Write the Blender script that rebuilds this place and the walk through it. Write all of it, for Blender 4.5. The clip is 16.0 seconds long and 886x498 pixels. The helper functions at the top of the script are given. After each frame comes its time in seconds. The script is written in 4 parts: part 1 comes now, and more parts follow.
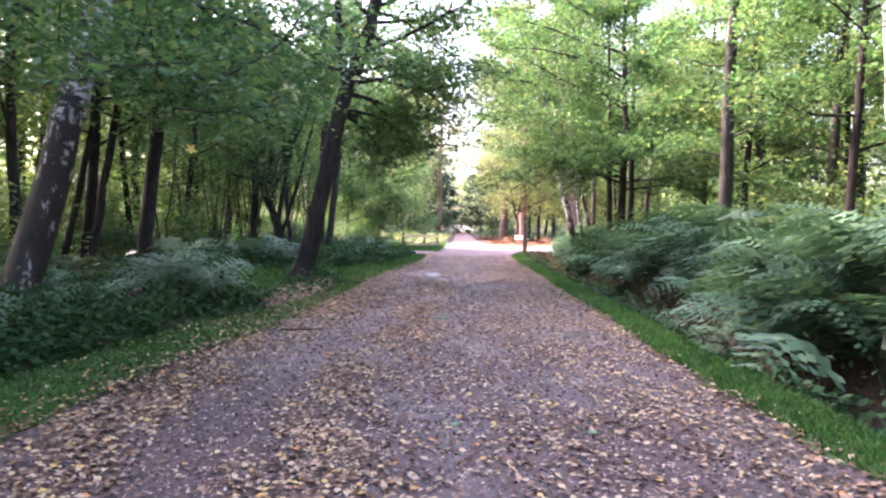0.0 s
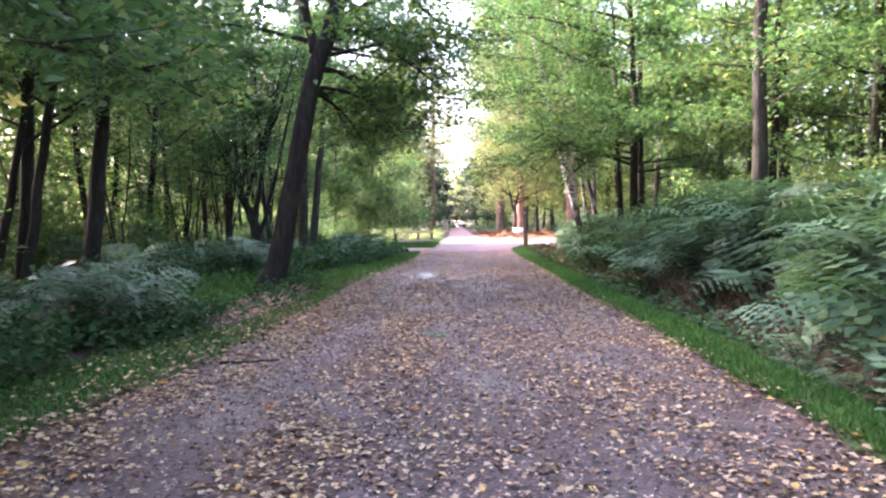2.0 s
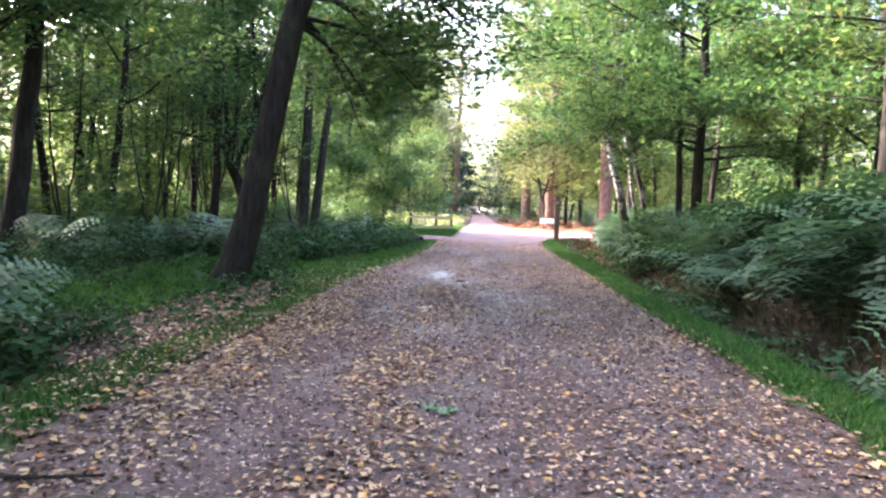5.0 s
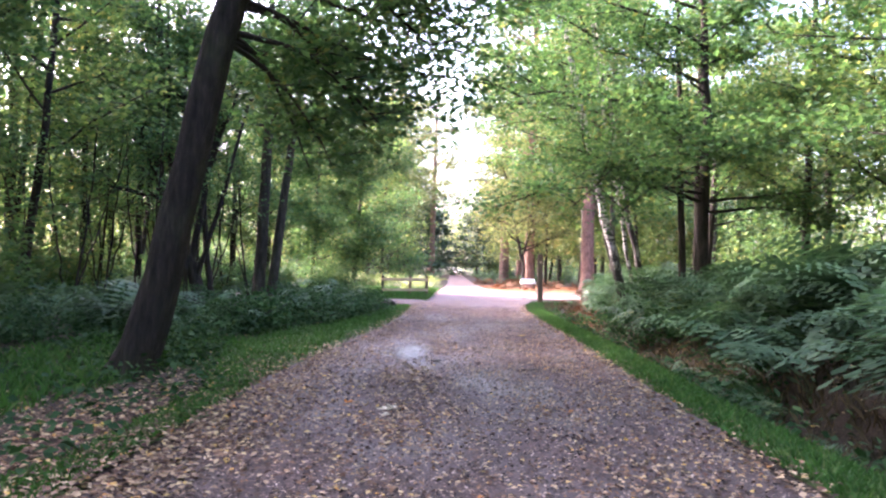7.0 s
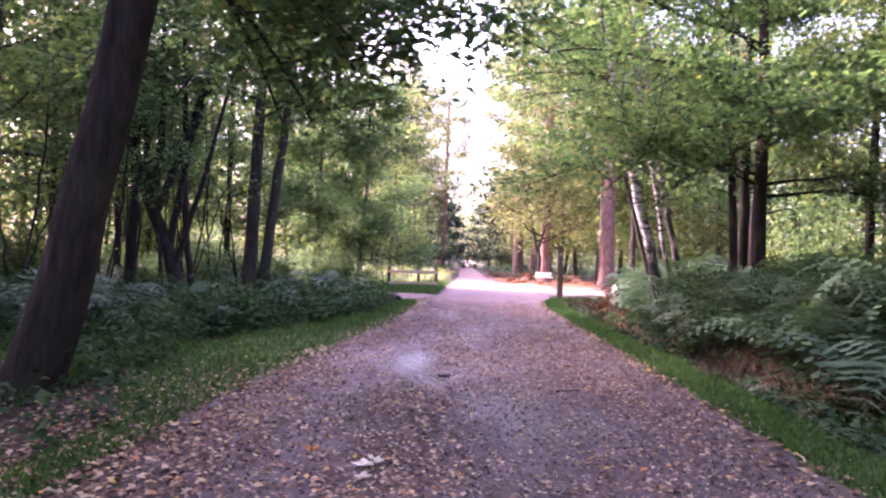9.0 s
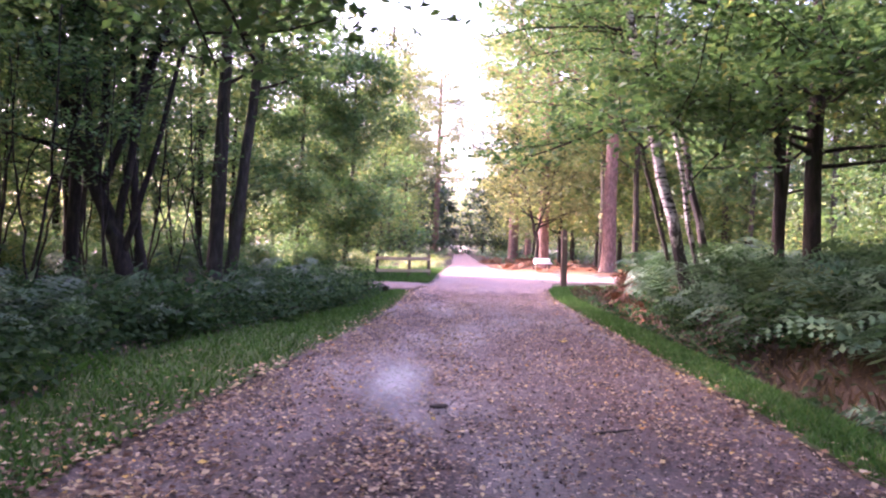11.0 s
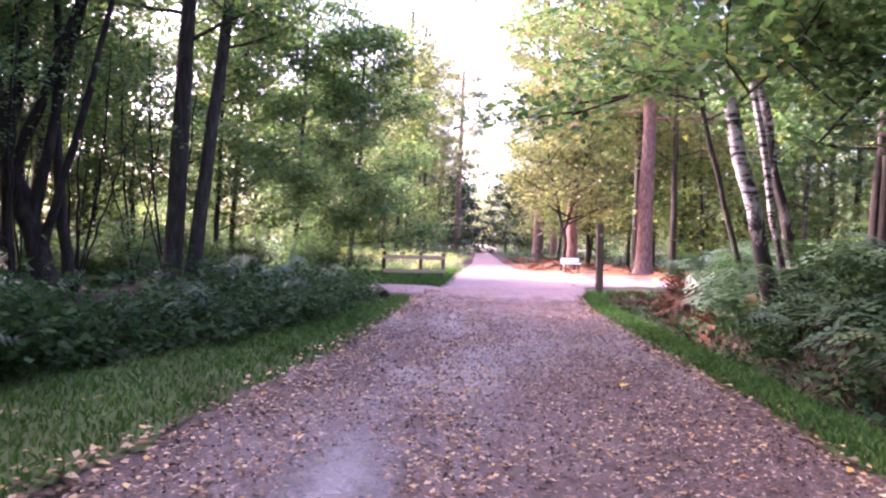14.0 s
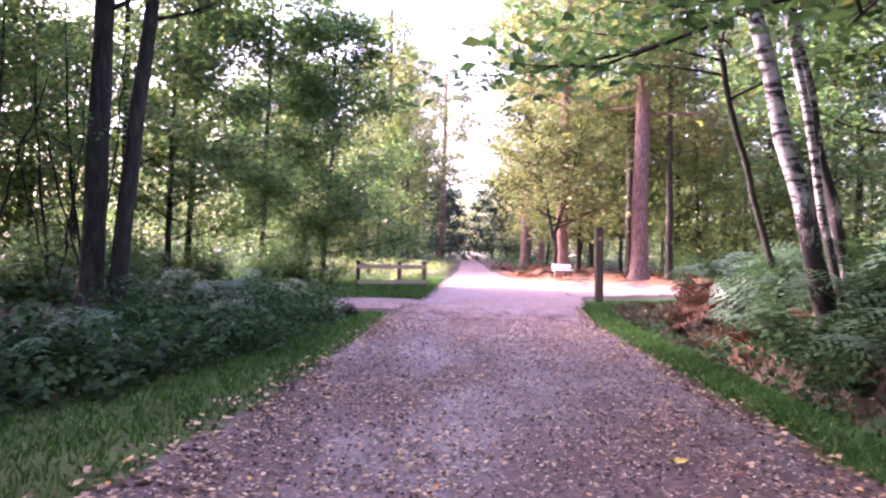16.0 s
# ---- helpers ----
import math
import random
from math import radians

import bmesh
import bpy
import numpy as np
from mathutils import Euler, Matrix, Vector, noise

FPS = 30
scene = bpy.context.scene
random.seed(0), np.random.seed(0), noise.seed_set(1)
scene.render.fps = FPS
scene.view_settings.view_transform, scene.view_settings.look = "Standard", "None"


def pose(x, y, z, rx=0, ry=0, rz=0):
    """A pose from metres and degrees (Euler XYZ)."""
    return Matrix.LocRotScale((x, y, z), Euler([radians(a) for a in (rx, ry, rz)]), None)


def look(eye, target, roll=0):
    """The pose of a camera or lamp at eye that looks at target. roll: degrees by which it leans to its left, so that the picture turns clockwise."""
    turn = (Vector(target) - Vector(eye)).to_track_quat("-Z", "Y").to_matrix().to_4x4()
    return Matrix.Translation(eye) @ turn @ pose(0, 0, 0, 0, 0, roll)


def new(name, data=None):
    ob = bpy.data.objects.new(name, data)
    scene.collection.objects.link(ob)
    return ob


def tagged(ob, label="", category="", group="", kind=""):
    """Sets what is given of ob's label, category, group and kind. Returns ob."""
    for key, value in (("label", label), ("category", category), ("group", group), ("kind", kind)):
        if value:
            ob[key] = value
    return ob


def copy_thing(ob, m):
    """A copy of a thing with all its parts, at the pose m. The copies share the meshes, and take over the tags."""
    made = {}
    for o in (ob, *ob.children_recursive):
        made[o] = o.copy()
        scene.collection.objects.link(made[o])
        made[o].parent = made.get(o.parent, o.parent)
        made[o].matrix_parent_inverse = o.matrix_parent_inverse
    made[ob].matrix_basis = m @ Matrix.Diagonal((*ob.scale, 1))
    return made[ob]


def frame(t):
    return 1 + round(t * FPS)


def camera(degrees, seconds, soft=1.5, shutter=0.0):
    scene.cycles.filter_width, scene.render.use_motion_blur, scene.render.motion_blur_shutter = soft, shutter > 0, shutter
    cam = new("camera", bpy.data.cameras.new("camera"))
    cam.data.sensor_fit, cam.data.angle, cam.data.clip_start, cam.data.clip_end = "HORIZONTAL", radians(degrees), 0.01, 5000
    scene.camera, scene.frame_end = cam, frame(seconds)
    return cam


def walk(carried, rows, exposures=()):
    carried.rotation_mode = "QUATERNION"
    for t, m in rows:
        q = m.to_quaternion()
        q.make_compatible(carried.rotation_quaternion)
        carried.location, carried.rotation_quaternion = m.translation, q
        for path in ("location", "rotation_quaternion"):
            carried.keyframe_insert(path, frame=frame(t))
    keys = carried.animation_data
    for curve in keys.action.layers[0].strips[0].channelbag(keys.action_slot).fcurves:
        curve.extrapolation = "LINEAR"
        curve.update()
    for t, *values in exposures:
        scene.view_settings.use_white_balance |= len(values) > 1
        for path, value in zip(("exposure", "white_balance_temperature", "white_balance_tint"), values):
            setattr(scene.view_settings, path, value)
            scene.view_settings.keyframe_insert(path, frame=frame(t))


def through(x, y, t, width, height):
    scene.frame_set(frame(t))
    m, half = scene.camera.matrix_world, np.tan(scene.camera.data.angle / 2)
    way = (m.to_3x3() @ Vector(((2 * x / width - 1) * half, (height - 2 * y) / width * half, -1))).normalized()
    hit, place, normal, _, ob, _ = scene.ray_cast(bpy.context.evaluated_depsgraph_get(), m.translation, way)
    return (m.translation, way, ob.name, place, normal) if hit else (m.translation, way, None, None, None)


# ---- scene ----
cam = camera(63.2, 16.0, soft=2.3)
METRES, EYE, TILT, LEAN, TURN = 19.7, 1.5, 0.0, 0.0, 0.0
ROWS = [
    (0.0, 0.0, 0.0, 0.0, 0.04, -1.99, -1.16),
    (0.5, 0.0001, 0.034, 0.0005, -1.88, -1.39, -0.9),
    (1.0, 0.0017, 0.0652, -0.0011, -0.99, -0.43, -1.14),
    (1.5, 0.0012, 0.098, -0.0021, -0.0, -1.84, -1.23),
    (2.0, 0.0027, 0.1293, -0.0036, -0.34, -2.34, 0.91),
    (2.5, 0.0034, 0.1618, -0.0027, 0.87, -3.25, -1.27),
    (3.0, 0.0031, 0.1944, -0.0019, -1.29, -2.12, -0.23),
    (3.5, 0.0057, 0.2257, -0.0021, 1.75, -2.46, -1.94),
    (6.0, 0.0056, 0.3943, -0.005, 0.25, -3.72, -2.44),
    (6.5, 0.0048, 0.4256, -0.0033, -1.76, -1.29, -1.64),
    (7.0, 0.0071, 0.4545, -0.0028, -0.44, 1.34, -1.49),
    (7.5, 0.0069, 0.4884, -0.0037, -0.2, 2.78, -0.04),
    (8.0, 0.0091, 0.5179, -0.0052, -0.18, 2.86, -1.26),
    (8.5, 0.0095, 0.5463, -0.0056, 0.59, 3.38, -3.19),
    (9.0, 0.0084, 0.5774, -0.006, 0.46, 0.76, -2.06),
    (11.5, 0.0074, 0.729, -0.0069, -0.14, -0.36, -1.74),
    (12.0, 0.0105, 0.7583, -0.007, 1.72, -0.45, -2.49),
    (12.5, 0.0106, 0.7886, -0.0072, 0.36, -0.89, -0.78),
    (13.0, 0.0146, 0.8181, -0.0077, 2.4, -0.94, -3.29),
    (13.5, 0.0169, 0.8474, -0.0085, 3.07, -1.19, -1.48),
    (14.0, 0.02, 0.8766, -0.0095, 1.73, -0.5, -2.07),
    (14.5, 0.0227, 0.9073, -0.0091, 2.56, -0.45, -3.69),
    (15.0, 0.0232, 0.9388, -0.009, 0.47, -0.85, -1.81),
    (15.5, 0.0258, 0.9674, -0.0079, 3.2, -0.77, -2.75),
    (16.0, 0.0253, 0.998, -0.0097, 0.65, 0.12, -1.12),
]
walk(cam, [(t, pose(0, 0, EYE, TILT, LEAN, TURN) @ pose(METRES * x, METRES * y, METRES * z, 90 + pitch, roll, yaw)) for t, x, y, z, yaw, pitch, roll in ROWS],
     [(0, 4.17, 6100, 38), (6.4, 4.1, 6100, 27), (7.6, 3.97, 5950, 50), (9, 3.9, 6150, 68), (12.5, 3.9, 6100, 60), (16, 3.8, 6000, 61)])

# ---- sky and sun ----
SUN_HEIGHT, SUN_SIDE = 33, 296
world = bpy.data.worlds.new("sky")
scene.world = world
world.use_nodes = True
sky = world.node_tree.nodes.new("ShaderNodeTexSky")
sky.sky_type, sky.sun_disc = "NISHITA", False
sky.sun_elevation, sky.sun_rotation = radians(SUN_HEIGHT), radians(SUN_SIDE)
sky.dust_density = 6.0
world.node_tree.nodes["Background"].inputs[1].default_value = 0.15
world.node_tree.links.new(sky.outputs[0], world.node_tree.nodes["Background"].inputs[0])
sun = new("sun", bpy.data.lights.new("sun", "SUN"))
sun.data.energy, sun.data.angle, sun.data.color = 2.3, radians(4.0), (1.0, 0.9, 0.76)
sun.matrix_world = look((40 * math.cos(radians(SUN_HEIGHT)) * math.sin(radians(SUN_SIDE)), 40 * math.cos(radians(SUN_HEIGHT)) * math.cos(radians(SUN_SIDE)), 40 * math.sin(radians(SUN_HEIGHT))), (0, 0, 0))


# ---- materials ----
def stuff_of(name, rough=0.85, spec=0.3):
    m = bpy.data.materials.new(name)
    m.use_nodes = True
    t = m.node_tree
    b = t.nodes["Principled BSDF"]
    b.inputs["Roughness"].default_value = rough
    b.inputs["Specular IOR Level"].default_value = spec
    return m, t, b


def node(t, kind, **values):
    n = t.nodes.new("ShaderNode" + kind)
    for k, v in values.items():
        n.inputs[k.replace("_", " ")].default_value = v
    return n


def ramp(t, source, stops):
    r = t.nodes.new("ShaderNodeValToRGB")
    e = r.color_ramp.elements
    while len(e) < len(stops):
        e.new(0.5)
    for el, (p, c) in zip(e, stops):
        el.position, el.color = p, (*c, 1)
    t.links.new(source, r.inputs[0])
    return r.outputs[0]


def coords(t, scale=(1, 1, 1)):
    c = t.nodes.new("ShaderNodeTexCoord")
    m = node(t, "Mapping")
    m.inputs["Scale"].default_value = scale
    t.links.new(c.outputs["Object"], m.inputs[0])
    return m.outputs[0]


def noise_of(t, vec, scale, detail=5.0, rough=0.6):
    n = node(t, "TexNoise", Scale=scale, Detail=detail, Roughness=rough)
    t.links.new(vec, n.inputs["Vector"])
    return n.outputs["Fac"]


def mixed(t, fac, a, b, mode="MIX"):
    m = t.nodes.new("ShaderNodeMix")
    m.data_type, m.blend_type = "RGBA", mode
    for s, v in ((m.inputs[0], fac), (m.inputs[6], a), (m.inputs[7], b)):
        if isinstance(v, (int, float)):
            s.default_value = v
        elif isinstance(v, tuple):
            s.default_value = (*v, 1)
        else:
            t.links.new(v, s)
    return m.outputs[2]


def bump(t, b, height, strength, distance):
    n = node(t, "Bump", Strength=strength, Distance=distance)
    t.links.new(height, n.inputs["Height"])
    t.links.new(n.outputs[0], b.inputs["Normal"])


def ground_material(name, stops, grain, big=0.5, dark=(0.5, 0.5, 0.5), rough=0.9, relief=0.02):
    m, t, b = stuff_of(name, rough, 0.25)
    v = coords(t)
    fine, broad = noise_of(t, v, grain, 8, 0.75), noise_of(t, v, big, 4)
    col = ramp(t, fine, stops)
    col = mixed(t, ramp(t, broad, [(0.35, (0, 0, 0)), (0.65, (1, 1, 1))]), col, mixed(t, 1.0, col, dark, "MULTIPLY"))
    t.links.new(col, b.inputs["Base Color"])
    bump(t, b, fine, 0.8, relief)
    return m


def leaf_material(name, stops, through=0.35, rough=0.55, glow=(1.12, 1.22, 0.78), spec=0.22, piece=False):
    """Thin leaves: each leaf takes its own tone; part of the light passes through."""
    m, t, b = stuff_of(name, rough, spec)
    g = t.nodes.new("ShaderNodeNewGeometry")
    col = ramp(t, g.outputs["Random Per Island"], stops)
    broad = noise_of(t, coords(t), 0.9, 3)
    col = mixed(t, ramp(t, broad, [(0.3, (0, 0, 0)), (0.7, (1, 1, 1))]), col, mixed(t, 1.0, col, (0.72, 0.8, 0.8), "MULTIPLY"))
    if piece:
        info = t.nodes.new("ShaderNodeObjectInfo")
        col = mixed(t, 1.0, col, ramp(t, info.outputs["Random"], [(0, (0.5, 0.55, 0.5)), (0.45, (0.9, 0.92, 0.88)), (0.8, (1.2, 1.15, 1.2)), (0.93, (1.45, 1.4, 1.5)), (1, (2.2, 1.2, 0.7))]), "MULTIPLY")
    t.links.new(col, b.inputs["Base Color"])
    tr = t.nodes.new("ShaderNodeBsdfTranslucent")
    t.links.new(mixed(t, 1.0, col, glow, "MULTIPLY"), tr.inputs[0])
    mix = t.nodes.new("ShaderNodeMixShader")
    mix.inputs[0].default_value = through
    t.links.new(b.outputs[0], mix.inputs[1])
    t.links.new(tr.outputs[0], mix.inputs[2])
    t.links.new(mix.outputs[0], t.nodes["Material Output"].inputs[0])
    return m


def bark_material(name, stops, along=2.5, across=14.0, relief=0.03, moss=0.0):
    m, t, b = stuff_of(name, 0.9, 0.2)
    v = coords(t, (across, across, along))
    fine = noise_of(t, v, 1.0, 7, 0.7)
    broad = noise_of(t, coords(t), 1.4, 4)
    col = ramp(t, fine, stops)
    if moss:
        col = mixed(t, ramp(t, broad, [(0.55, (0, 0, 0)), (0.75, (moss, moss, moss))]), col, (0.07, 0.09, 0.035))
    t.links.new(col, b.inputs["Base Color"])
    bump(t, b, fine, 1.0, relief)
    return m


def birch_material(name, low=2.5):
    """White bark with dark cross marks, broken into black plates near the foot."""
    m, t, b = stuff_of(name, 0.7, 0.3)
    bands = noise_of(t, coords(t, (3.5, 3.5, 13)), 1.0, 6, 0.7)
    plates = noise_of(t, coords(t, (5, 5, 2.2)), 1.0, 5, 0.65)
    white = ramp(t, bands, [(0.45, (0.025, 0.022, 0.02)), (0.49, (0.33, 0.3, 0.275)), (0.6, (0.52, 0.49, 0.455)), (0.75, (0.36, 0.31, 0.27))])
    rough_bark = ramp(t, plates, [(0.3, (0.01, 0.008, 0.007)), (0.58, (0.035, 0.028, 0.024)), (0.63, (0.3, 0.265, 0.23)), (0.8, (0.4, 0.37, 0.33))])
    c = t.nodes.new("ShaderNodeTexCoord")
    s = t.nodes.new("ShaderNodeSeparateXYZ")
    t.links.new(c.outputs["Object"], s.inputs[0])
    h = node(t, "MapRange")
    h.inputs[1].default_value, h.inputs[2].default_value = low, 0.0
    h.inputs[3].default_value, h.inputs[4].default_value = -0.22, 0.35
    t.links.new(s.outputs[2], h.inputs[0])
    a = t.nodes.new("ShaderNodeMath")
    a.operation = "ADD"
    t.links.new(plates, a.inputs[0])
    t.links.new(h.outputs[0], a.inputs[1])
    f = ramp(t, a.outputs[0], [(0.5, (0, 0, 0)), (0.56, (1, 1, 1))])
    t.links.new(mixed(t, f, white, rough_bark), b.inputs["Base Color"])
    bump(t, b, plates, 0.9, 0.02)
    return m


SOIL = ground_material("forest_soil", [(0.3, (0.018, 0.014, 0.01)), (0.5, (0.05, 0.036, 0.024)), (0.62, (0.1, 0.066, 0.04)), (0.75, (0.17, 0.12, 0.07))], 22, 0.6)
TURF = ground_material("turf", [(0.3, (0.02, 0.04, 0.012)), (0.55, (0.06, 0.11, 0.025)), (0.75, (0.13, 0.14, 0.05))], 30, 0.8, (0.7, 0.6, 0.5))
NEEDLES = ground_material("pine_needle_litter", [(0.3, (0.13, 0.05, 0.025)), (0.5, (0.32, 0.13, 0.06)), (0.7, (0.46, 0.22, 0.11))], 24, 0.5, (0.7, 0.65, 0.6))


def noise_colour(t, vec, scale):
    n = node(t, "TexNoise", Scale=scale, Detail=3.0)
    t.links.new(vec, n.inputs["Vector"])
    return n.outputs["Color"]


def track_material(name, stops, wet=0.5, litter=0.85):
    """Trodden gravel and grit: small stones over packed earth, damp in broad patches."""
    m, t, b = stuff_of(name, 0.75, 0.4)
    v = coords(t)
    stones = node(t, "TexVoronoi", Scale=48.0)
    t.links.new(v, stones.inputs["Vector"])
    fine, mid, broad = noise_of(t, v, 60, 6, 0.7), noise_of(t, v, 5, 5, 0.7), noise_of(t, coords(t, (1, 0.4, 1)), 0.8, 4)
    col = ramp(t, fine, stops)
    grit = ramp(t, stones.outputs["Color"], [(0.0, (0.35, 0.33, 0.32)), (0.6, (1, 1, 1)), (1.0, (1.9, 1.75, 1.65))])
    col = mixed(t, 0.8, col, grit, "MULTIPLY")
    col = mixed(t, ramp(t, mid, [(0.42, (0, 0, 0)), (0.68, (1, 1, 1))]), col, mixed(t, 1.0, col, (0.62, 0.6, 0.62), "MULTIPLY"))
    damp = ramp(t, broad, [(0.4, (0, 0, 0)), (0.62, (1, 1, 1))])
    col = mixed(t, damp, col, mixed(t, 1.0, col, (0.8, 0.78, 0.8), "MULTIPLY"))
    t.links.new(col, b.inputs["Base Color"])
    t.links.new(ramp(t, damp, [(0, (0.85,) * 3), (1, (wet,) * 3)]), b.inputs["Roughness"])
    crumbs = node(t, "TexVoronoi", Scale=26.0)
    t.links.new(mixed(t, 0.12, v, noise_colour(t, v, 18)), crumbs.inputs["Vector"])
    tone = t.nodes.new("ShaderNodeSeparateColor")
    t.links.new(crumbs.outputs["Color"], tone.inputs[0])
    body = ramp(t, crumbs.outputs["Distance"], [(0.26, (1, 1, 1)), (0.34, (0, 0, 0))])
    which = ramp(t, tone.outputs[0], [(0.36, (0, 0, 0)), (0.42, (1, 1, 1))])
    lying = mixed(t, 1.0, body, which, "MULTIPLY")
    col = mixed(t, mixed(t, 1.0, lying, (litter,) * 3, "MULTIPLY"), col, ramp(t, tone.outputs[1], [(0, (0.035, 0.02, 0.015)), (0.35, (0.12, 0.065, 0.04)), (0.6, (0.3, 0.19, 0.13)), (1, (0.5, 0.37, 0.27))]))
    t.links.new(col, b.inputs["Base Color"])
    h = mixed(t, 0.5, stones.outputs["Distance"], fine)
    bump(t, b, h, 0.7, 0.012)
    return m


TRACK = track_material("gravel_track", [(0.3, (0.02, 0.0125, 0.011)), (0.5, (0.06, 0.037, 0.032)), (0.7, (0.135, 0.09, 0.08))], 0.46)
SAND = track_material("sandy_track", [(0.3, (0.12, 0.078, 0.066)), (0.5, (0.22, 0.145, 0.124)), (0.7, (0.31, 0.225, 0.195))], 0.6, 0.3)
# track colour lightened and pinkened: sunlight on the crossing is painted in
SUNLIT_TRACK = track_material("sunlit_crossing", [(0.3, (0.13, 0.078, 0.07)), (0.5, (0.24, 0.148, 0.134)), (0.7, (0.34, 0.235, 0.212))], 0.6, 0.3)


def patched_in(m, start, end):
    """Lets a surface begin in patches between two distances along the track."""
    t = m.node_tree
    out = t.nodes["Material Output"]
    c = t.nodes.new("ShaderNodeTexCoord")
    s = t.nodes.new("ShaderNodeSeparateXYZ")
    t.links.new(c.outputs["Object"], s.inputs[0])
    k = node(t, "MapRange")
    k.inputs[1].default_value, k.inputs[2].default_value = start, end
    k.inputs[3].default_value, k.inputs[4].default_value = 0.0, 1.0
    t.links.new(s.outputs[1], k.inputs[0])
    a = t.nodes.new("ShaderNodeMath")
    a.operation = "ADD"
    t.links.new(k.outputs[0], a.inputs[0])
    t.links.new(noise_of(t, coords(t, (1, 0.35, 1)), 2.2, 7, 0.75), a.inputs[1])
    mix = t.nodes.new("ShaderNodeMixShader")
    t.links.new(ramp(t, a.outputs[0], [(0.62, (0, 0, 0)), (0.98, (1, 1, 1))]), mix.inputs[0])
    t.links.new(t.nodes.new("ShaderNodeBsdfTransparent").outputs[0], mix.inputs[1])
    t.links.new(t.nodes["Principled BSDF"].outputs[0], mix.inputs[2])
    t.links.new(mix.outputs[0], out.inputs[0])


# the painted sunlight sets in gradually between 27 and 47 m
patched_in(SUNLIT_TRACK, 27, 47)
OAK_LEAF = leaf_material("oak_leaf", [(0, (0.04, 0.09, 0.036)), (0.5, (0.076, 0.148, 0.055)), (0.9, (0.125, 0.2, 0.072)), (1, (0.23, 0.22, 0.07))], 0.48)
LIGHT_LEAF = leaf_material("light_leaf", [(0, (0.06, 0.115, 0.042)), (0.5, (0.115, 0.175, 0.06)), (0.9, (0.19, 0.235, 0.085)), (1, (0.33, 0.28, 0.1))], 0.58)
PINE_LEAF = leaf_material("pine_needles", [(0, (0.075, 0.105, 0.045)), (0.6, (0.16, 0.18, 0.07)), (1, (0.28, 0.245, 0.105))], 0.4)
DARK_LEAF = leaf_material("conifer_needles", [(0, (0.018, 0.04, 0.024)), (1, (0.05, 0.085, 0.045))], 0.2)
FERN_LEAF = leaf_material("bracken_green", [(0, (0.04, 0.085, 0.045)), (0.6, (0.07, 0.135, 0.068)), (1, (0.115, 0.175, 0.085))], 0.28, 0.5, piece=True)
FERN_GOLD = leaf_material("bracken_yellow", [(0, (0.12, 0.17, 0.06)), (0.6, (0.24, 0.27, 0.11)), (1, (0.4, 0.32, 0.16))], 0.35)
DRY_GRASS = leaf_material("dry_grass", [(0, (0.05, 0.04, 0.022)), (0.7, (0.13, 0.1, 0.055)), (1, (0.2, 0.15, 0.08))], 0.15, 0.8, (1, 0.9, 0.7))
FERN_DEAD = leaf_material("bracken_dead", [(0, (0.09, 0.04, 0.022)), (1, (0.24, 0.115, 0.06))], 0.15, 0.8, (1, 0.9, 0.7))
BRAMBLE = leaf_material("bramble_leaf", [(0, (0.018, 0.045, 0.018)), (0.7, (0.038, 0.085, 0.034)), (1, (0.075, 0.12, 0.045))], 0.3, 0.75, spec=0.06)
GRASS = leaf_material("grass_blade", [(0, (0.026, 0.082, 0.016)), (0.7, (0.054, 0.145, 0.027)), (1, (0.12, 0.165, 0.052))], 0.3, 0.6)
FALLEN = leaf_material("fallen_leaf", [(0, (0.05, 0.027, 0.017)), (0.35, (0.12, 0.06, 0.035)), (0.6, (0.25, 0.145, 0.08)), (0.82, (0.45, 0.32, 0.2)), (0.94, (0.52, 0.37, 0.19)), (0.975, (0.55, 0.34, 0.08)), (1, (0.5, 0.19, 0.05))], 0.1, 0.6, (1, 0.9, 0.7))
CRUMB = leaf_material("leaf_crumb", [(0, (0.014, 0.01, 0.009)), (0.5, (0.045, 0.028, 0.023)), (0.65, (0.2, 0.13, 0.1)), (1, (0.52, 0.4, 0.33))], 0.05, 0.7, (1, 0.9, 0.8))
OAK_BARK = bark_material("oak_bark", [(0.3, (0.008, 0.0065, 0.0055)), (0.55, (0.028, 0.0215, 0.017)), (0.75, (0.062, 0.05, 0.04))], moss=0.35)
GREY_BARK = bark_material("grey_bark", [(0.3, (0.014, 0.012, 0.0095)), (0.55, (0.046, 0.04, 0.031)), (0.75, (0.1, 0.09, 0.072))], moss=0.6)
PINE_BARK = bark_material("pine_bark", [(0.3, (0.06, 0.034, 0.027)), (0.55, (0.19, 0.115, 0.092)), (0.75, (0.33, 0.22, 0.18))], 3.0, 9.0, 0.05)
BIRCH_BARK = birch_material("birch_bark", 2.2)
OLD_BIRCH = birch_material("old_birch_bark", 5.2)
WOOD = bark_material("weathered_wood", [(0.3, (0.05, 0.034, 0.024)), (0.55, (0.12, 0.085, 0.06)), (0.8, (0.22, 0.17, 0.125))], 1.2, 40.0, 0.004)
PALE_WOOD = bark_material("pale_rail_wood", [(0.3, (0.2, 0.14, 0.09)), (0.55, (0.36, 0.26, 0.18)), (0.8, (0.48, 0.38, 0.28))], 30.0, 30.0, 0.004)
WHITE = bark_material("white_paint", [(0.3, (0.62, 0.6, 0.57)), (0.6, (0.8, 0.79, 0.77))], 6.0, 6.0, 0.002)


# ---- mesh helpers ----
rng = np.random.default_rng(7)


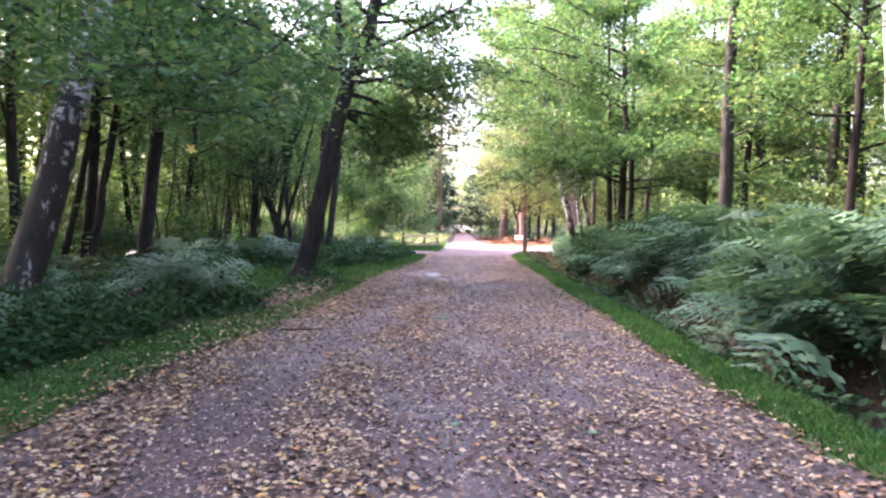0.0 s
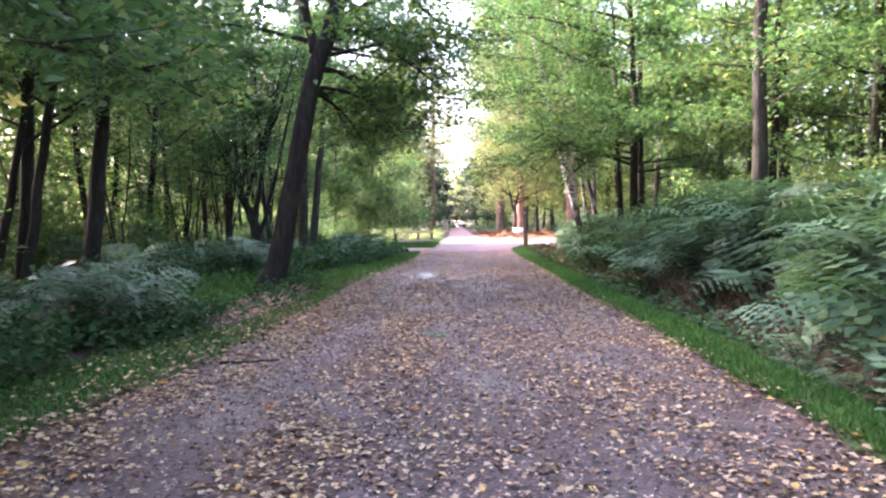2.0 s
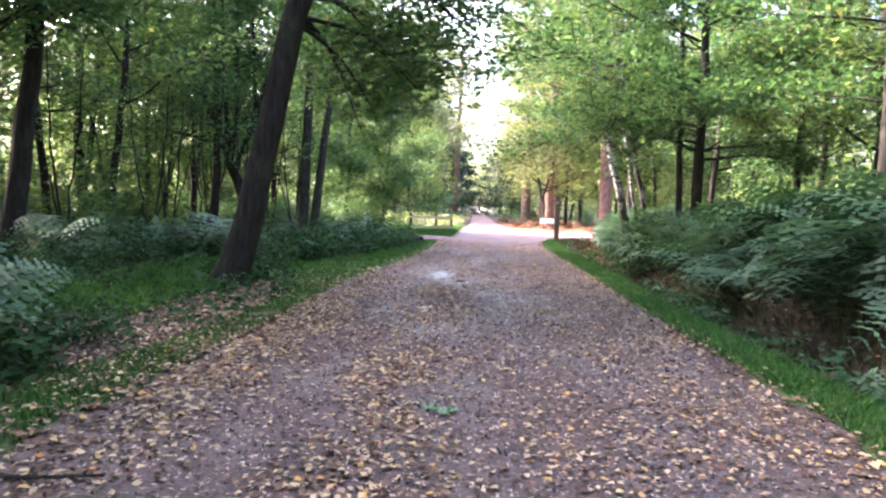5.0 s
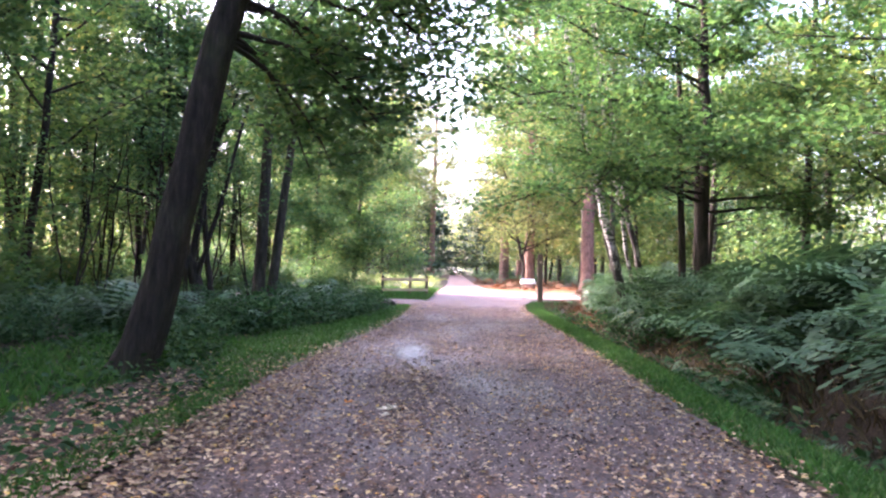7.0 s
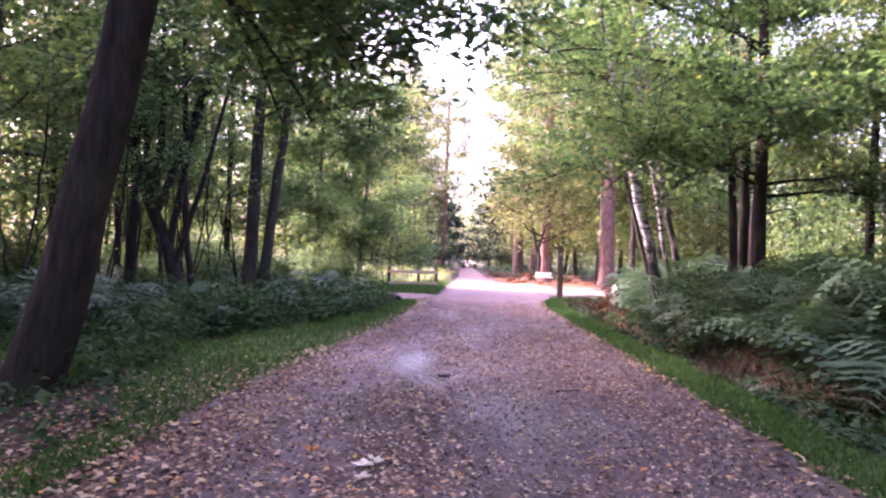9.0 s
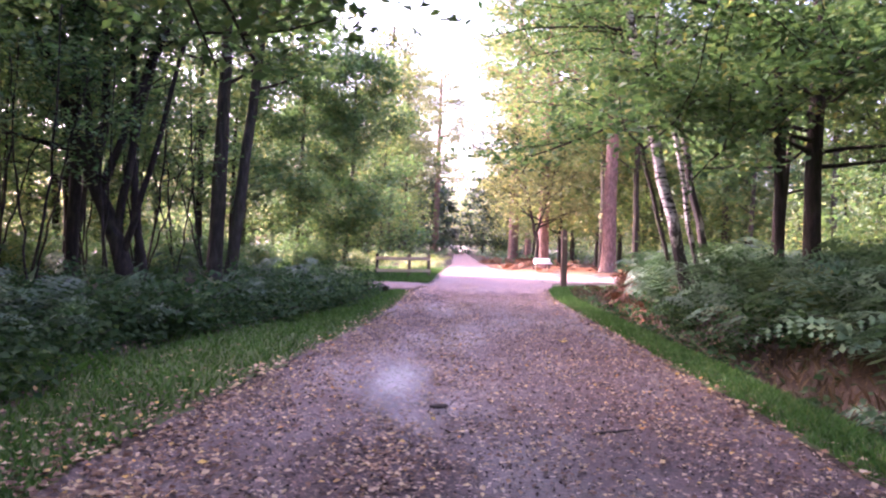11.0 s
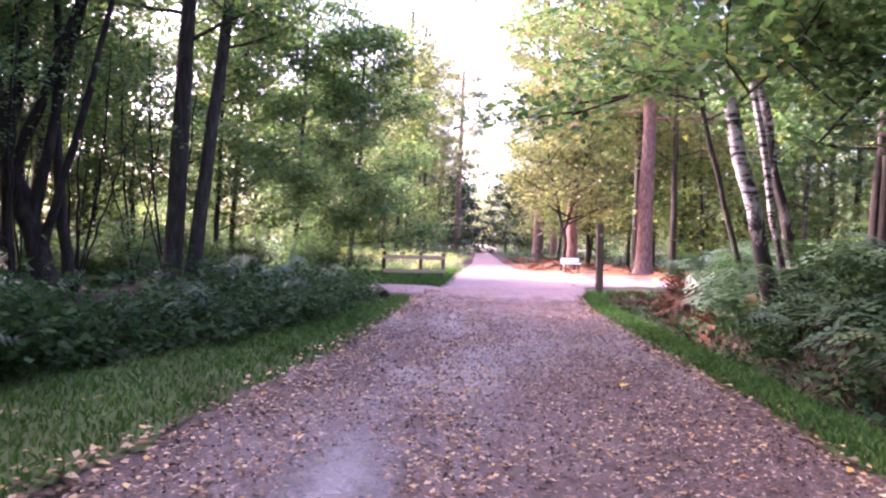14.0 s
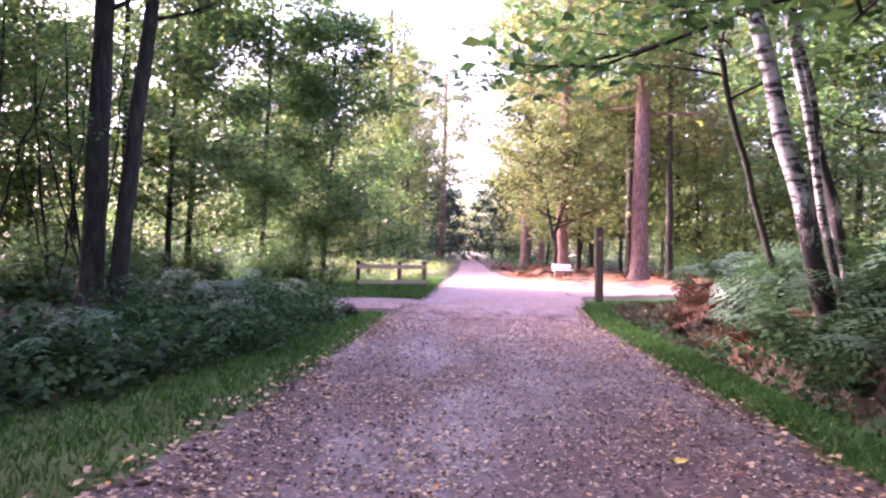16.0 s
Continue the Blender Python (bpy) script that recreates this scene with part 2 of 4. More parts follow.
def mesh_of(name, verts, faces, material, smooth=False):
    me = bpy.data.meshes.new(name)
    me.from_pydata([tuple(map(float, v)) for v in verts], [], faces)
    me.materials.append(material)
    if smooth:
        me.polygons.foreach_set("use_smooth", np.ones(len(me.polygons), bool))
    me.update()
    return me


def tri_mesh(name, verts, tris, material):
    """A mesh from arrays of corners and triangles."""
    me = bpy.data.meshes.new(name)
    nv, nf = len(verts), len(tris)
    me.vertices.add(nv)
    me.vertices.foreach_set("co", np.asarray(verts, np.float32).ravel())
    me.loops.add(nf * 3)
    me.loops.foreach_set("vertex_index", np.asarray(tris, np.int32).ravel())
    me.polygons.add(nf)
    me.polygons.foreach_set("loop_start", np.arange(0, nf * 3, 3, dtype=np.int32))
    me.materials.append(material)
    me.update(calc_edges=True)
    return me


def under(name, mesh, parent, label=""):
    ob = new(name, mesh)
    ob.parent = parent
    return tagged(ob, label)


def empty_at(name, m=None):
    ob = new(name)
    ob.empty_display_size = 0.2
    if m is not None:
        ob.matrix_world = m
    return ob


def leaf_arrays(P, size, tilt=0.6, aspect=0.55, fold=0.12, r=rng, three=False):
    """Leaves as folded lozenges at the points P; tilt 0 lies flat, 1 turns any way."""
    n = len(P)
    size = np.broadcast_to(np.asarray(size, float), (n,)) * r.uniform(0.65, 1.3, n)
    N = np.concatenate([r.normal(0, tilt, (n, 2)), np.ones((n, 1))], 1)
    N /= np.linalg.norm(N, axis=1)[:, None]
    a = r.uniform(0, 2 * np.pi, n)
    D = np.stack([np.cos(a), np.sin(a), np.zeros(n)], 1)
    D -= N * (D * N).sum(1)[:, None]
    D /= np.linalg.norm(D, axis=1)[:, None]
    S = np.cross(N, D)
    L, W = (size * 0.5)[:, None], (size * 0.5 * aspect)[:, None]
    F = N * (size * fold)[:, None]
    if three:
        return np.stack([P - D * L + S * W * 0.6, P - D * L * 0.7 - S * W, P + D * L], 1).reshape(-1, 3), np.arange(3 * n).reshape(-1, 3)
    V = np.stack([P - D * L, P + S * W + F, P + D * L, P - S * W + F], 1).reshape(-1, 3)
    i = np.arange(n)[:, None] * 4
    T = np.concatenate([i + np.array([[0, 2, 1]]), i + np.array([[0, 3, 2]])], 1).reshape(-1, 3)
    return V, T


def leaves(name, P, size, material, tilt=0.6, aspect=0.55, three=False):
    V, T = leaf_arrays(np.asarray(P), size, tilt, aspect, three=three)
    return tri_mesh(name, V, T, material)


def tube(path, radii, sides, verts, faces, rough=0.0, r=rng):
    """Adds a tapering tube along the path to the lists."""
    path = np.asarray(path, float)
    d = np.gradient(path, axis=0)
    d /= np.linalg.norm(d, axis=1)[:, None] + 1e-9
    ref = np.array([0.0, 1.0, 0.0]) if abs(d[0][1]) < 0.9 else np.array([1.0, 0.0, 0.0])
    s0, first = len(verts), True
    ang = np.linspace(0, 2 * np.pi, sides, endpoint=False)
    flute = 1 + rough * r.normal(0, 1, sides)
    for p, t, rad in zip(path, d, radii):
        u = np.cross(t, ref)
        u /= np.linalg.norm(u) + 1e-9
        w = np.cross(t, u)
        k = rad * flute * (1 + rough * 0.5 * r.normal(0, 1, sides))
        verts.extend(p + np.outer(np.cos(ang) * k, u) + np.outer(np.sin(ang) * k, w))
    for i in range(len(path) - 1):
        for j in range(sides):
            a, b = s0 + i * sides + j, s0 + i * sides + (j + 1) % sides
            faces.append((a, b, b + sides, a + sides))
    faces.append(tuple(s0 + (len(path) - 1) * sides + j for j in range(sides)))


def smooth_path(points, n):
    """n points on a smooth curve through the given ones."""
    p = np.asarray(points, float)
    if len(p) == 2:
        return p[0] + np.linspace(0, 1, n)[:, None] * (p[1] - p[0])
    q = np.vstack([2 * p[0] - p[1], p, 2 * p[-1] - p[-2]])
    out = []
    for s in np.linspace(0, len(p) - 1 - 1e-6, n):
        i, f = int(s), s - int(s)
        a, b, c, d = q[i], q[i + 1], q[i + 2], q[i + 3]
        out.append(0.5 * (2 * b + (c - a) * f + (2 * a - 5 * b + 4 * c - d) * f * f + (3 * b - a - 3 * c + d) * f ** 3))
    return np.array(out)


def limb_path(start, way, length, lift, r, n=7, wiggle=0.1):
    p, d, out = np.array(start, float), np.array(way, float), [np.array(start, float)]
    d /= np.linalg.norm(d)
    for i in range(n - 1):
        d = d + r.normal(0, wiggle, 3) + np.array([0, 0, lift / n])
        d /= np.linalg.norm(d)
        p = p + d * length / (n - 1)
        out.append(p)
    return np.array(out)


def tree(name, stems, limbs, bark, leaf, label, category="tree", n_leaf=9000, leaf_size=0.13, spread=0.32, flat=0.55, crown_from=0.25, seed=1,
         at=(0, 0, 0), sides=10, twigs=5, leaf_tilt=0.6, aspect=0.55, group="", trunk_label="", limb_bark=None, three=False):
    """A tree: stems as lists of (x, y, z, radius) from the foot, limbs as (stem, height share, way, length, lift, radius)."""
    r = np.random.default_rng(seed)
    root = tagged(empty_at(name, Matrix.Translation(at)), label, category, group)
    paths = []
    for st in stems:
        st = np.array(st, float)
        n = max(9, 3 * len(st))
        path = smooth_path(st[:, :3], n)
        path[1:-1, :2] += r.normal(0, 0.02, (n - 2, 2))
        rad = np.interp(np.linspace(0, len(st) - 1, n), range(len(st)), st[:, 3])
        paths.append((path, rad))
        v, f = [], []
        flare, rf = path.copy(), rad.copy()
        if st[0, 2] < 0.3:
            k = np.array([path[0] - [0, 0, 0.35], path[0], path[0] + (path[1] - path[0]) * 0.25, path[0] + (path[1] - path[0]) * 0.55])
            flare, rf = np.vstack([k, path[1:]]), np.concatenate([[rad[0] * 1.5, rad[0] * 1.35, rad[0] * 1.12, rad[0] * 1.02], rad[1:]])
        tube(flare, rf, sides, v, f, 0.05, r)
        under("trunk", mesh_of("trunk", v, f, bark, True), root, trunk_label)
    anchors = []
    for s, h, way, length, lift, rad in limbs:
        path, trad = paths[s]
        q = h * (len(path) - 1)
        i = min(int(q), len(path) - 2)
        start = path[i] + (path[i + 1] - path[i]) * (q - i)
        lp = limb_path(start, way, length, lift, r)
        v, f = [], []
        tube(lp, np.linspace(rad, rad * 0.25, len(lp)), 4, v, f, 0.04, r)
        along = np.asarray(way, float) / np.linalg.norm(way)
        for k in range(twigs):
            g = 0.3 + 0.7 * (k + r.uniform(0, 0.8)) / twigs
            q2 = min(g, 0.999) * (len(lp) - 1)
            j = int(q2)
            p0 = lp[j] + (lp[j + 1] - lp[j]) * (q2 - j)
            side = np.cross(along, [0, 0, 1]) * (1 if k % 2 else -1) * r.uniform(0.5, 1.1)
            tw = limb_path(p0, along * 0.6 + side + [0, 0, r.uniform(-0.25, 0.35)], length * r.uniform(0.28, 0.5), 0.1, r, 4, 0.18)
            tube(tw, np.linspace(rad * 0.38, rad * 0.1, 4), 3, v, f)
            anchors.extend(tw[1:])
            anchors.extend((tw[1:] + tw[:-1]) / 2)
        anchors.extend(lp[3:])
        under("branch", mesh_of("branch", v, f, limb_bark or bark, True), root)
    if n_leaf and anchors:
        A = np.array(anchors)
        pick = A[r.integers(0, len(A), n_leaf)]
        P = pick + r.normal(0, 1, (n_leaf, 3)) * [spread, spread, spread * flat]
        V, T = leaf_arrays(P, leaf_size, leaf_tilt, aspect, 0.12, r, three)
        under("crown", tri_mesh("crown", V, T, leaf), root)
    return root


def round_limbs(r, n, lo, hi, length, lift=0.4, rad=0.05, stem=0, droop=0.3, taper=0.6, away=None):
    """Limbs all round a stem between two shares of its height."""
    out = []
    for i in range(n):
        h = lo + (hi - lo) * (i + r.uniform(0, 0.7)) / n
        a = i * 2.4 + r.uniform(-0.5, 0.5)
        if away is not None and r.random() < 0.6:
            a = math.atan2(away[1], away[0]) + r.normal(0, 0.7)
        k = 1 - taper * (h - lo) / max(hi - lo, 0.01)
        out.append((stem, min(h, 0.99), (math.cos(a), math.sin(a), droop + r.uniform(-0.1, 0.3)), length * k * r.uniform(0.75, 1.2), lift, rad * (0.5 + 0.5 * k)))
    return out


# ---- lie of the land ----
LEFT = [(-40, -3.0), (0, -2.95), (4.6, -2.85), (7.7, -2.74), (9.2, -2.48), (11, -2.2), (14, -2.02), (19, -1.82), (21.5, -1.52), (24, -1.22), (26, -1.0), (29, -0.8), (34, -0.66), (40, -0.1), (47, 0.1), (66, 0.9), (130, 2.2), (400, 6)]
RIGHT = [(-40, 2.6), (0, 2.6), (9, 2.57), (12, 2.7), (17, 2.72), (20, 2.86), (24, 2.93), (27, 2.98), (30.7, 3.05), (33, 3.14), (36, 3.45), (40, 4.3), (50, 4.2), (56, 3.4), (68, 3.2), (130, 4.3), (400, 8)]
VERGE_L = [(-40, 1.1), (8, 1.05), (10, 1.1), (12.3, 0.5), (14, 0.3), (17, 0.35), (18.6, 1.1), (21.3, 1.8), (23.5, 1.85), (25, 1.45), (27, 1.1), (29, 0.95), (33.5, 0.9), (35, 0.5), (400, 0.3)]
edge_l = lambda y: np.interp(y, *zip(*LEFT))
edge_r = lambda y: np.interp(y, *zip(*RIGHT))
verge_l = lambda y: np.interp(y, *zip(*VERGE_L))


def ease(a, b, x):
    k = np.clip((x - a) / (b - a), 0, 1)
    return k * k * (3 - 2 * k)


def wob(x, y, k=1.0):
    return (np.sin(x * 1.7 * k + 0.6 * y * k) + np.sin(y * 1.3 * k - 0.5 * x * k + 1.3) + np.sin((x + y) * 2.9 * k)) / 3


def land(x, y):
    x, y = np.asarray(x, float), np.asarray(y, float)
    l, r = edge_l(y) - x, x - edge_r(y)
    near = 1 - ease(32.5, 35.5, y)
    bank = 1 - ease(35, 41, y)
    z = np.where(l > 0, 0.03 * ease(0, 0.3, l) + 0.12 * ease(1.5, 5, l), 0.0)
    ditch = -0.6 * ease(0.5, 1.25, r) * (1 - ease(1.5, 2.5, r)) * near
    rise = 0.55 * ease(1.6, 3.2, r) * bank
    z = z + np.where(r > 0, 0.02 * ease(0, 0.3, r) + ditch + rise, 0.0)
    rough = ease(0.5, 2.5, np.maximum(l, r))
    return z + rough * 0.07 * wob(x, y, 0.9) - 0.02 * np.clip(-np.maximum(l, r), 0, 0.01) * 100


def sheet(name, xs, ys, z_of, material):
    X, Y = np.meshgrid(xs, ys)
    Z = z_of(X, Y)
    v = np.stack([X, Y, Z], -1).reshape(-1, 3)
    nx = len(xs)
    f = [(j * nx + i, j * nx + i + 1, (j + 1) * nx + i + 1, (j + 1) * nx + i) for j in range(len(ys) - 1) for i in range(nx - 1)]
    return mesh_of(name, v, f, material, True)


def strip(name, ys, left, right, n, lift, material, label, fray=0.12):
    """A band over the land between two edges, with frayed sides."""
    v, f = [], []
    for y in ys:
        a, b = float(left(y)), float(right(y))
        a += fray * float(wob(y * 2.1, 7.0)) + 0.4 * fray * float(wob(y * 7.3, 2.0))
        b += fray * float(wob(y * 1.9, 3.0)) + 0.4 * fray * float(wob(y * 6.7, 9.0))
        x = np.linspace(a, b, n)
        z = land(x, np.full(n, y)) + lift
        v.extend(np.stack([x, np.full(n, y), z], 1))
    m = len(ys)
    f = [(j * n + i, j * n + i + 1, (j + 1) * n + i + 1, (j + 1) * n + i) for j in range(m - 1) for i in range(n - 1)]
    ob = new(name, mesh_of(name, v, f, material, True))
    return tagged(ob, label, kind="structure")


def steps(*stops):
    """Grid lines: (from, to, spacing) in turn."""
    out = []
    for a, b, s in stops:
        out.extend(np.arange(a, b, s))
    return np.array(out)


gx = steps((-600, -60, 60), (-60, -14, 3), (-14, 14, 0.25), (14, 60, 3), (60, 601, 60))
gy = steps((-300, -40, 40), (-40, -4, 3), (-4, 46, 0.4), (46, 100, 2), (100, 800, 50))
tagged(new("ground", sheet("ground", gx, gy, land, SOIL)), "brown forest floor with a ditch and leaf litter", kind="structure")
strip("path", steps((-12, 60, 0.3), (60, 200, 4)), edge_l, edge_r, 21, 0.012, TRACK, "wide purple-grey gravel track strewn with fallen leaves")
# overlay that carries the painted sunlight of the open crossing
strip("crossing", steps((27, 60, 0.3), (60, 200, 4)), lambda y: edge_l(y) + 0.04, lambda y: edge_r(y) - 0.04, 15, 0.018, SUNLIT_TRACK, "paler pinkish track surface at the crossing, sunlight painted into its colour", 0.05)
strip("grass_verge", steps((-12, 33.8, 0.3)), lambda y: edge_l(y) - verge_l(y), lambda y: edge_l(y) - 0.02, 8, 0.006, TURF, "green grass strip beside the gravel track")
strip("grass_verge", steps((-12, 40.5, 0.3)), lambda y: edge_r(y) + 0.02, lambda y: edge_r(y) + 0.6 + 3.5 * ease(36.5, 39, y), 10, 0.006, TURF, "narrow grass strip between track and ditch")
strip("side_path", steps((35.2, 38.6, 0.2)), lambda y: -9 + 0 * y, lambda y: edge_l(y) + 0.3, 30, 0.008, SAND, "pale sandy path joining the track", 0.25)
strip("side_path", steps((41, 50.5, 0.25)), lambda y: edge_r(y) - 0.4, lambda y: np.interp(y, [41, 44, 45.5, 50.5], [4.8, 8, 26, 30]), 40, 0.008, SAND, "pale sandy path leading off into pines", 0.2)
strip("needle_litter", steps((50.4, 66, 0.5)), lambda y: edge_r(y) + 0.1, lambda y: 30 + 0 * y, 40, 0.01, NEEDLES, "orange pine needles and dead bracken on the ground", 0.3)
strip("grass_clearing", steps((38.5, 62, 0.4)), lambda y: -24 + 0 * y, lambda y: edge_l(y) - 0.05, 60, 0.009, TURF, "sunlit grass of the clearing beside the fence", 0.2)

# ---- trees beside the track ----
R = np.random.default_rng


def stem(foot, top, r0, r1, bow=(0, 0), n=5):
    f, t = np.array(foot, float), np.array(top, float)
    s = np.linspace(0, 1, n)[:, None]
    p = f + (t - f) * s + np.sin(np.pi * s) * np.array([[*bow, 0]])
    return np.column_stack([p, np.linspace(r0, r1, n)])


# leaning oak at the track's edge
tree("oak_tree", [[(0, 0, 0, 0.25), (0.42, 0.0, 1.4, 0.215), (0.93, 0, 4.0, 0.185), (1.6, 0.1, 6.1, 0.165), (2.1, 0.3, 9, 0.11), (2.3, 0.4, 12, 0.05)],
                  [(1.05, 0, 4.9, 0.09), (0.85, 0.2, 6.3, 0.08), (0.75, 0.5, 9, 0.05)]],
     [(0, 0.62, (1, 0.5, 0.1), 2.6, -0.3, 0.06), (0, 0.55, (0.9, 1, 0.0), 3.0, -0.4, 0.05), (0, 0.5, (0.8, -0.6, 0.3), 2.2, -0.3, 0.05), (0, 0.5, (-1, 0.3, 0.3), 3, 0.1, 0.06),
      (0, 0.41, (0.5, 1, 0.2), 4.4, -0.2, 0.05), (0, 0.45, (0.85, 0.8, 0.15), 3.6, -0.3, 0.05), (0, 0.48, (1, 0.35, 0.15), 2.8, -0.3, 0.05), (0, 0.5, (0.25, 1, 0.1), 4.6, -0.2, 0.05), (0, 0.54, (0.7, 1, 0.1), 4.2, -0.4, 0.05),
      (0, 0.64, (0.7, 1, 0.1), 4.6, -0.5, 0.06), (0, 0.7, (0.5, 1, 0.1), 5.0, -0.4, 0.06), (0, 0.72, (1, 0.2, 0.2), 3.2, -0.5, 0.05), (0, 0.6, (0.2, 1, 0.15), 4.4, -0.3, 0.05), (0, 0.8, (0.8, 0.7, 0.1), 4.0, -0.4, 0.05),
      (0, 0.42, (1, 0.35, 0.1), 2.3, -1.6, 0.045), (0, 0.46, (0.8, 0.9, 0.15), 2.5, -1.7, 0.045), (0, 0.41, (0.6, 1.4, 0.1), 2.8, -1.4, 0.04), (0, 0.42, (0.3, 1, 0.2), 3.0, -1.2, 0.04)]
     + round_limbs(R(3), 14, 0.55, 0.97, 3.4, 0.2, 0.06), OAK_BARK, OAK_LEAF, "leaning oak with dark bark overhanging the track", n_leaf=34000, leaf_size=0.13, spread=0.36, at=(-3.55, 17.75, 0.05), seed=3, sides=14, twigs=6)
# multi-stemmed tree
tree("coppice_tree", [[(0, 0, 0, 0.2), (-0.45, 0, 1.3, 0.17), (-0.9, 0, 2.4, 0.14), (-1.6, 0.2, 4, 0.11), (-2.8, 0.3, 6.5, 0.06)],
                      [(-0.9, 0, 2.3, 0.1), (-0.75, 0.1, 4, 0.08), (-0.8, 0.2, 8, 0.04)], [(-0.7, 0, 2.2, 0.09), (-0.1, 0.2, 4.2, 0.07), (0.9, 0.4, 8, 0.03)],
                      [(-0.85, 0, 2.3, 0.08), (-1.0, -0.2, 4.2, 0.07), (-1.1, -0.4, 8, 0.03)], [(-0.75, 0, 2.2, 0.06), (0.3, -0.2, 4.5, 0.05), (1.4, -0.4, 7.5, 0.02)],
                      [(-0.4, 0, 1.2, 0.1), (-0.15, 0.1, 3, 0.08), (0.6, 0.2, 6.5, 0.04)], [(-0.25, 0, 0.8, 0.08), (0.3, -0.1, 2.6, 0.06), (1.2, -0.2, 6, 0.03)], [(0.15, 0.25, 0, 0.09), (-0.1, 0.2, 2, 0.075), (-0.35, 0.3, 7, 0.04)]],
     round_limbs(R(5), 8, 0.62, 0.95, 2.6, 0.2, 0.05) + round_limbs(R(6), 7, 0.62, 0.95, 2.0, 0.2, 0.03, 1) + round_limbs(R(7), 7, 0.62, 0.95, 2.0, 0.2, 0.03, 2)
     + round_limbs(R(8), 5, 0.62, 0.95, 2.0, 0.2, 0.03, 3) + [(0, 0.6, (-1, -0.5, 0.15), 3.5, -0.1, 0.06)], OAK_BARK, OAK_LEAF,
     "many-stemmed tree with bare dark stems fanning upward", n_leaf=14000, at=(-6.2, 28.7, 0.1), seed=5)
tree("oak_tree", [stem((0, 0, 0), (-0.3, 0, 10), 0.15, 0.05, (0.15, 0))], round_limbs(R(9), 12, 0.4, 0.97, 2.4, 0.2, 0.04), OAK_BARK, OAK_LEAF,
     "slim dark oak behind bracken", n_leaf=9000, at=(-7.6, 28.9, 0.1), seed=9)
# twin trunks
tree("twin_tree", [stem((0, 0, 0), (0.1, 0, 13), 0.2, 0.07, (0.1, 0.1)), stem((0.35, 0.1, 0), (1.8, 0.3, 12), 0.15, 0.05, (-0.1, 0))],
     round_limbs(R(11), 14, 0.38, 0.97, 3.0, 0.1, 0.05) + round_limbs(R(12), 10, 0.4, 0.97, 2.6, 0.1, 0.04, 1), GREY_BARK, OAK_LEAF, "two grey trunks from one foot above brambles", n_leaf=18000, at=(-5.4, 31.3, 0.1), seed=11, sides=12)
# young trees at the corner by the side path
for k, (x, y, h) in enumerate([(-5.9, 43.6, 14), (-7.6, 41.6, 12), (-4.1, 45.4, 9.5)]):
    tree("young_oak", [stem((0, 0, 0), (0.3, 0, h), 0.1, 0.03, (0.1, 0))], round_limbs(R(20 + k), 24, 0.1, 0.97, 3.1, 0.15, 0.035, droop=0.15), OAK_BARK, OAK_LEAF,
         "young broadleaf tree with leaves down to the ground", n_leaf=30000, leaf_size=0.16, spread=0.45, three=True, aspect=0.8, at=(x, y, 0.1), seed=20 + k)
# trees further into the wood
for k, (x, y, r0, lean, h) in enumerate([(-8.1, 19.4, 0.2, 0.9, 12), (-9.3, 18.8, 0.17, 0.3, 12), (-9.0, 18.3, 0.12, 1.3, 10), (-9.0, 24.8, 0.11, 0.6, 10), (-9.9, 18.6, 0.1, 1.6, 9),
                                       (-10.5, 30.5, 0.1, -0.3, 10), (-12.5, 22, 0.13, 0.4, 12), (-10.6, 35, 0.1, 0.4, 10)]):
    tree("oak_tree", [stem((0, 0, 0), (lean, 0.2, h), r0, 0.05, (0.1, 0.05))], round_limbs(R(40 + k), 13, 0.34, 0.97, 2.8, 0.15, 0.045), OAK_BARK, LIGHT_LEAF if k % 2 else OAK_LEAF,
         "slender dark-barked tree among bracken", n_leaf=6500, leaf_size=0.16, at=(x, y, 0.1), seed=40 + k)
# thin bare saplings under the trees
SAPLING = tree("sapling", [stem((0, 0, 0), (0.5, 0, 5.2), 0.032, 0.012, (0.12, 0.05)), stem((0.06, 0.05, 0), (-0.5, 0.2, 4.4), 0.026, 0.01, (-0.08, 0.05)), stem((0.0, 0.1, 0), (1.1, -0.2, 4.0), 0.024, 0.009)],
               round_limbs(R(31), 5, 0.45, 0.95, 1.3, 0.3, 0.012) + round_limbs(R(32), 4, 0.5, 0.95, 1.1, 0.3, 0.01, 1), OAK_BARK, OAK_LEAF, "thin many-stemmed sapling with sparse leaves",
               "sapling", n_leaf=900, leaf_size=0.11, at=(-7.0, 26.2, 0.1), seed=31, sides=5, twigs=3, group="saplings under the trees")
for x, y, turn in [(-6.6, 30.0, 0.4), (-7.2, 31.2, 2.0), (-6.0, 32.6, 3.6), (-8.0, 29.8, 5.0), (-8.4, 27.4, 1.2), (-7.0, 33.2, 4.2), (-8.8, 32, 2.8), (-7.7, 24.4, 0.9), (-8.6, 22.2, 3.1), (-9.4, 29.2, 5.6), (-6.4, 28.0, 2.4)]:
    copy_thing(SAPLING, Matrix.LocRotScale((x, y, float(land(x, y)) - 0.03), Euler((0, 0, turn)), (1, 1, 0.9 + 0.05 * turn)))
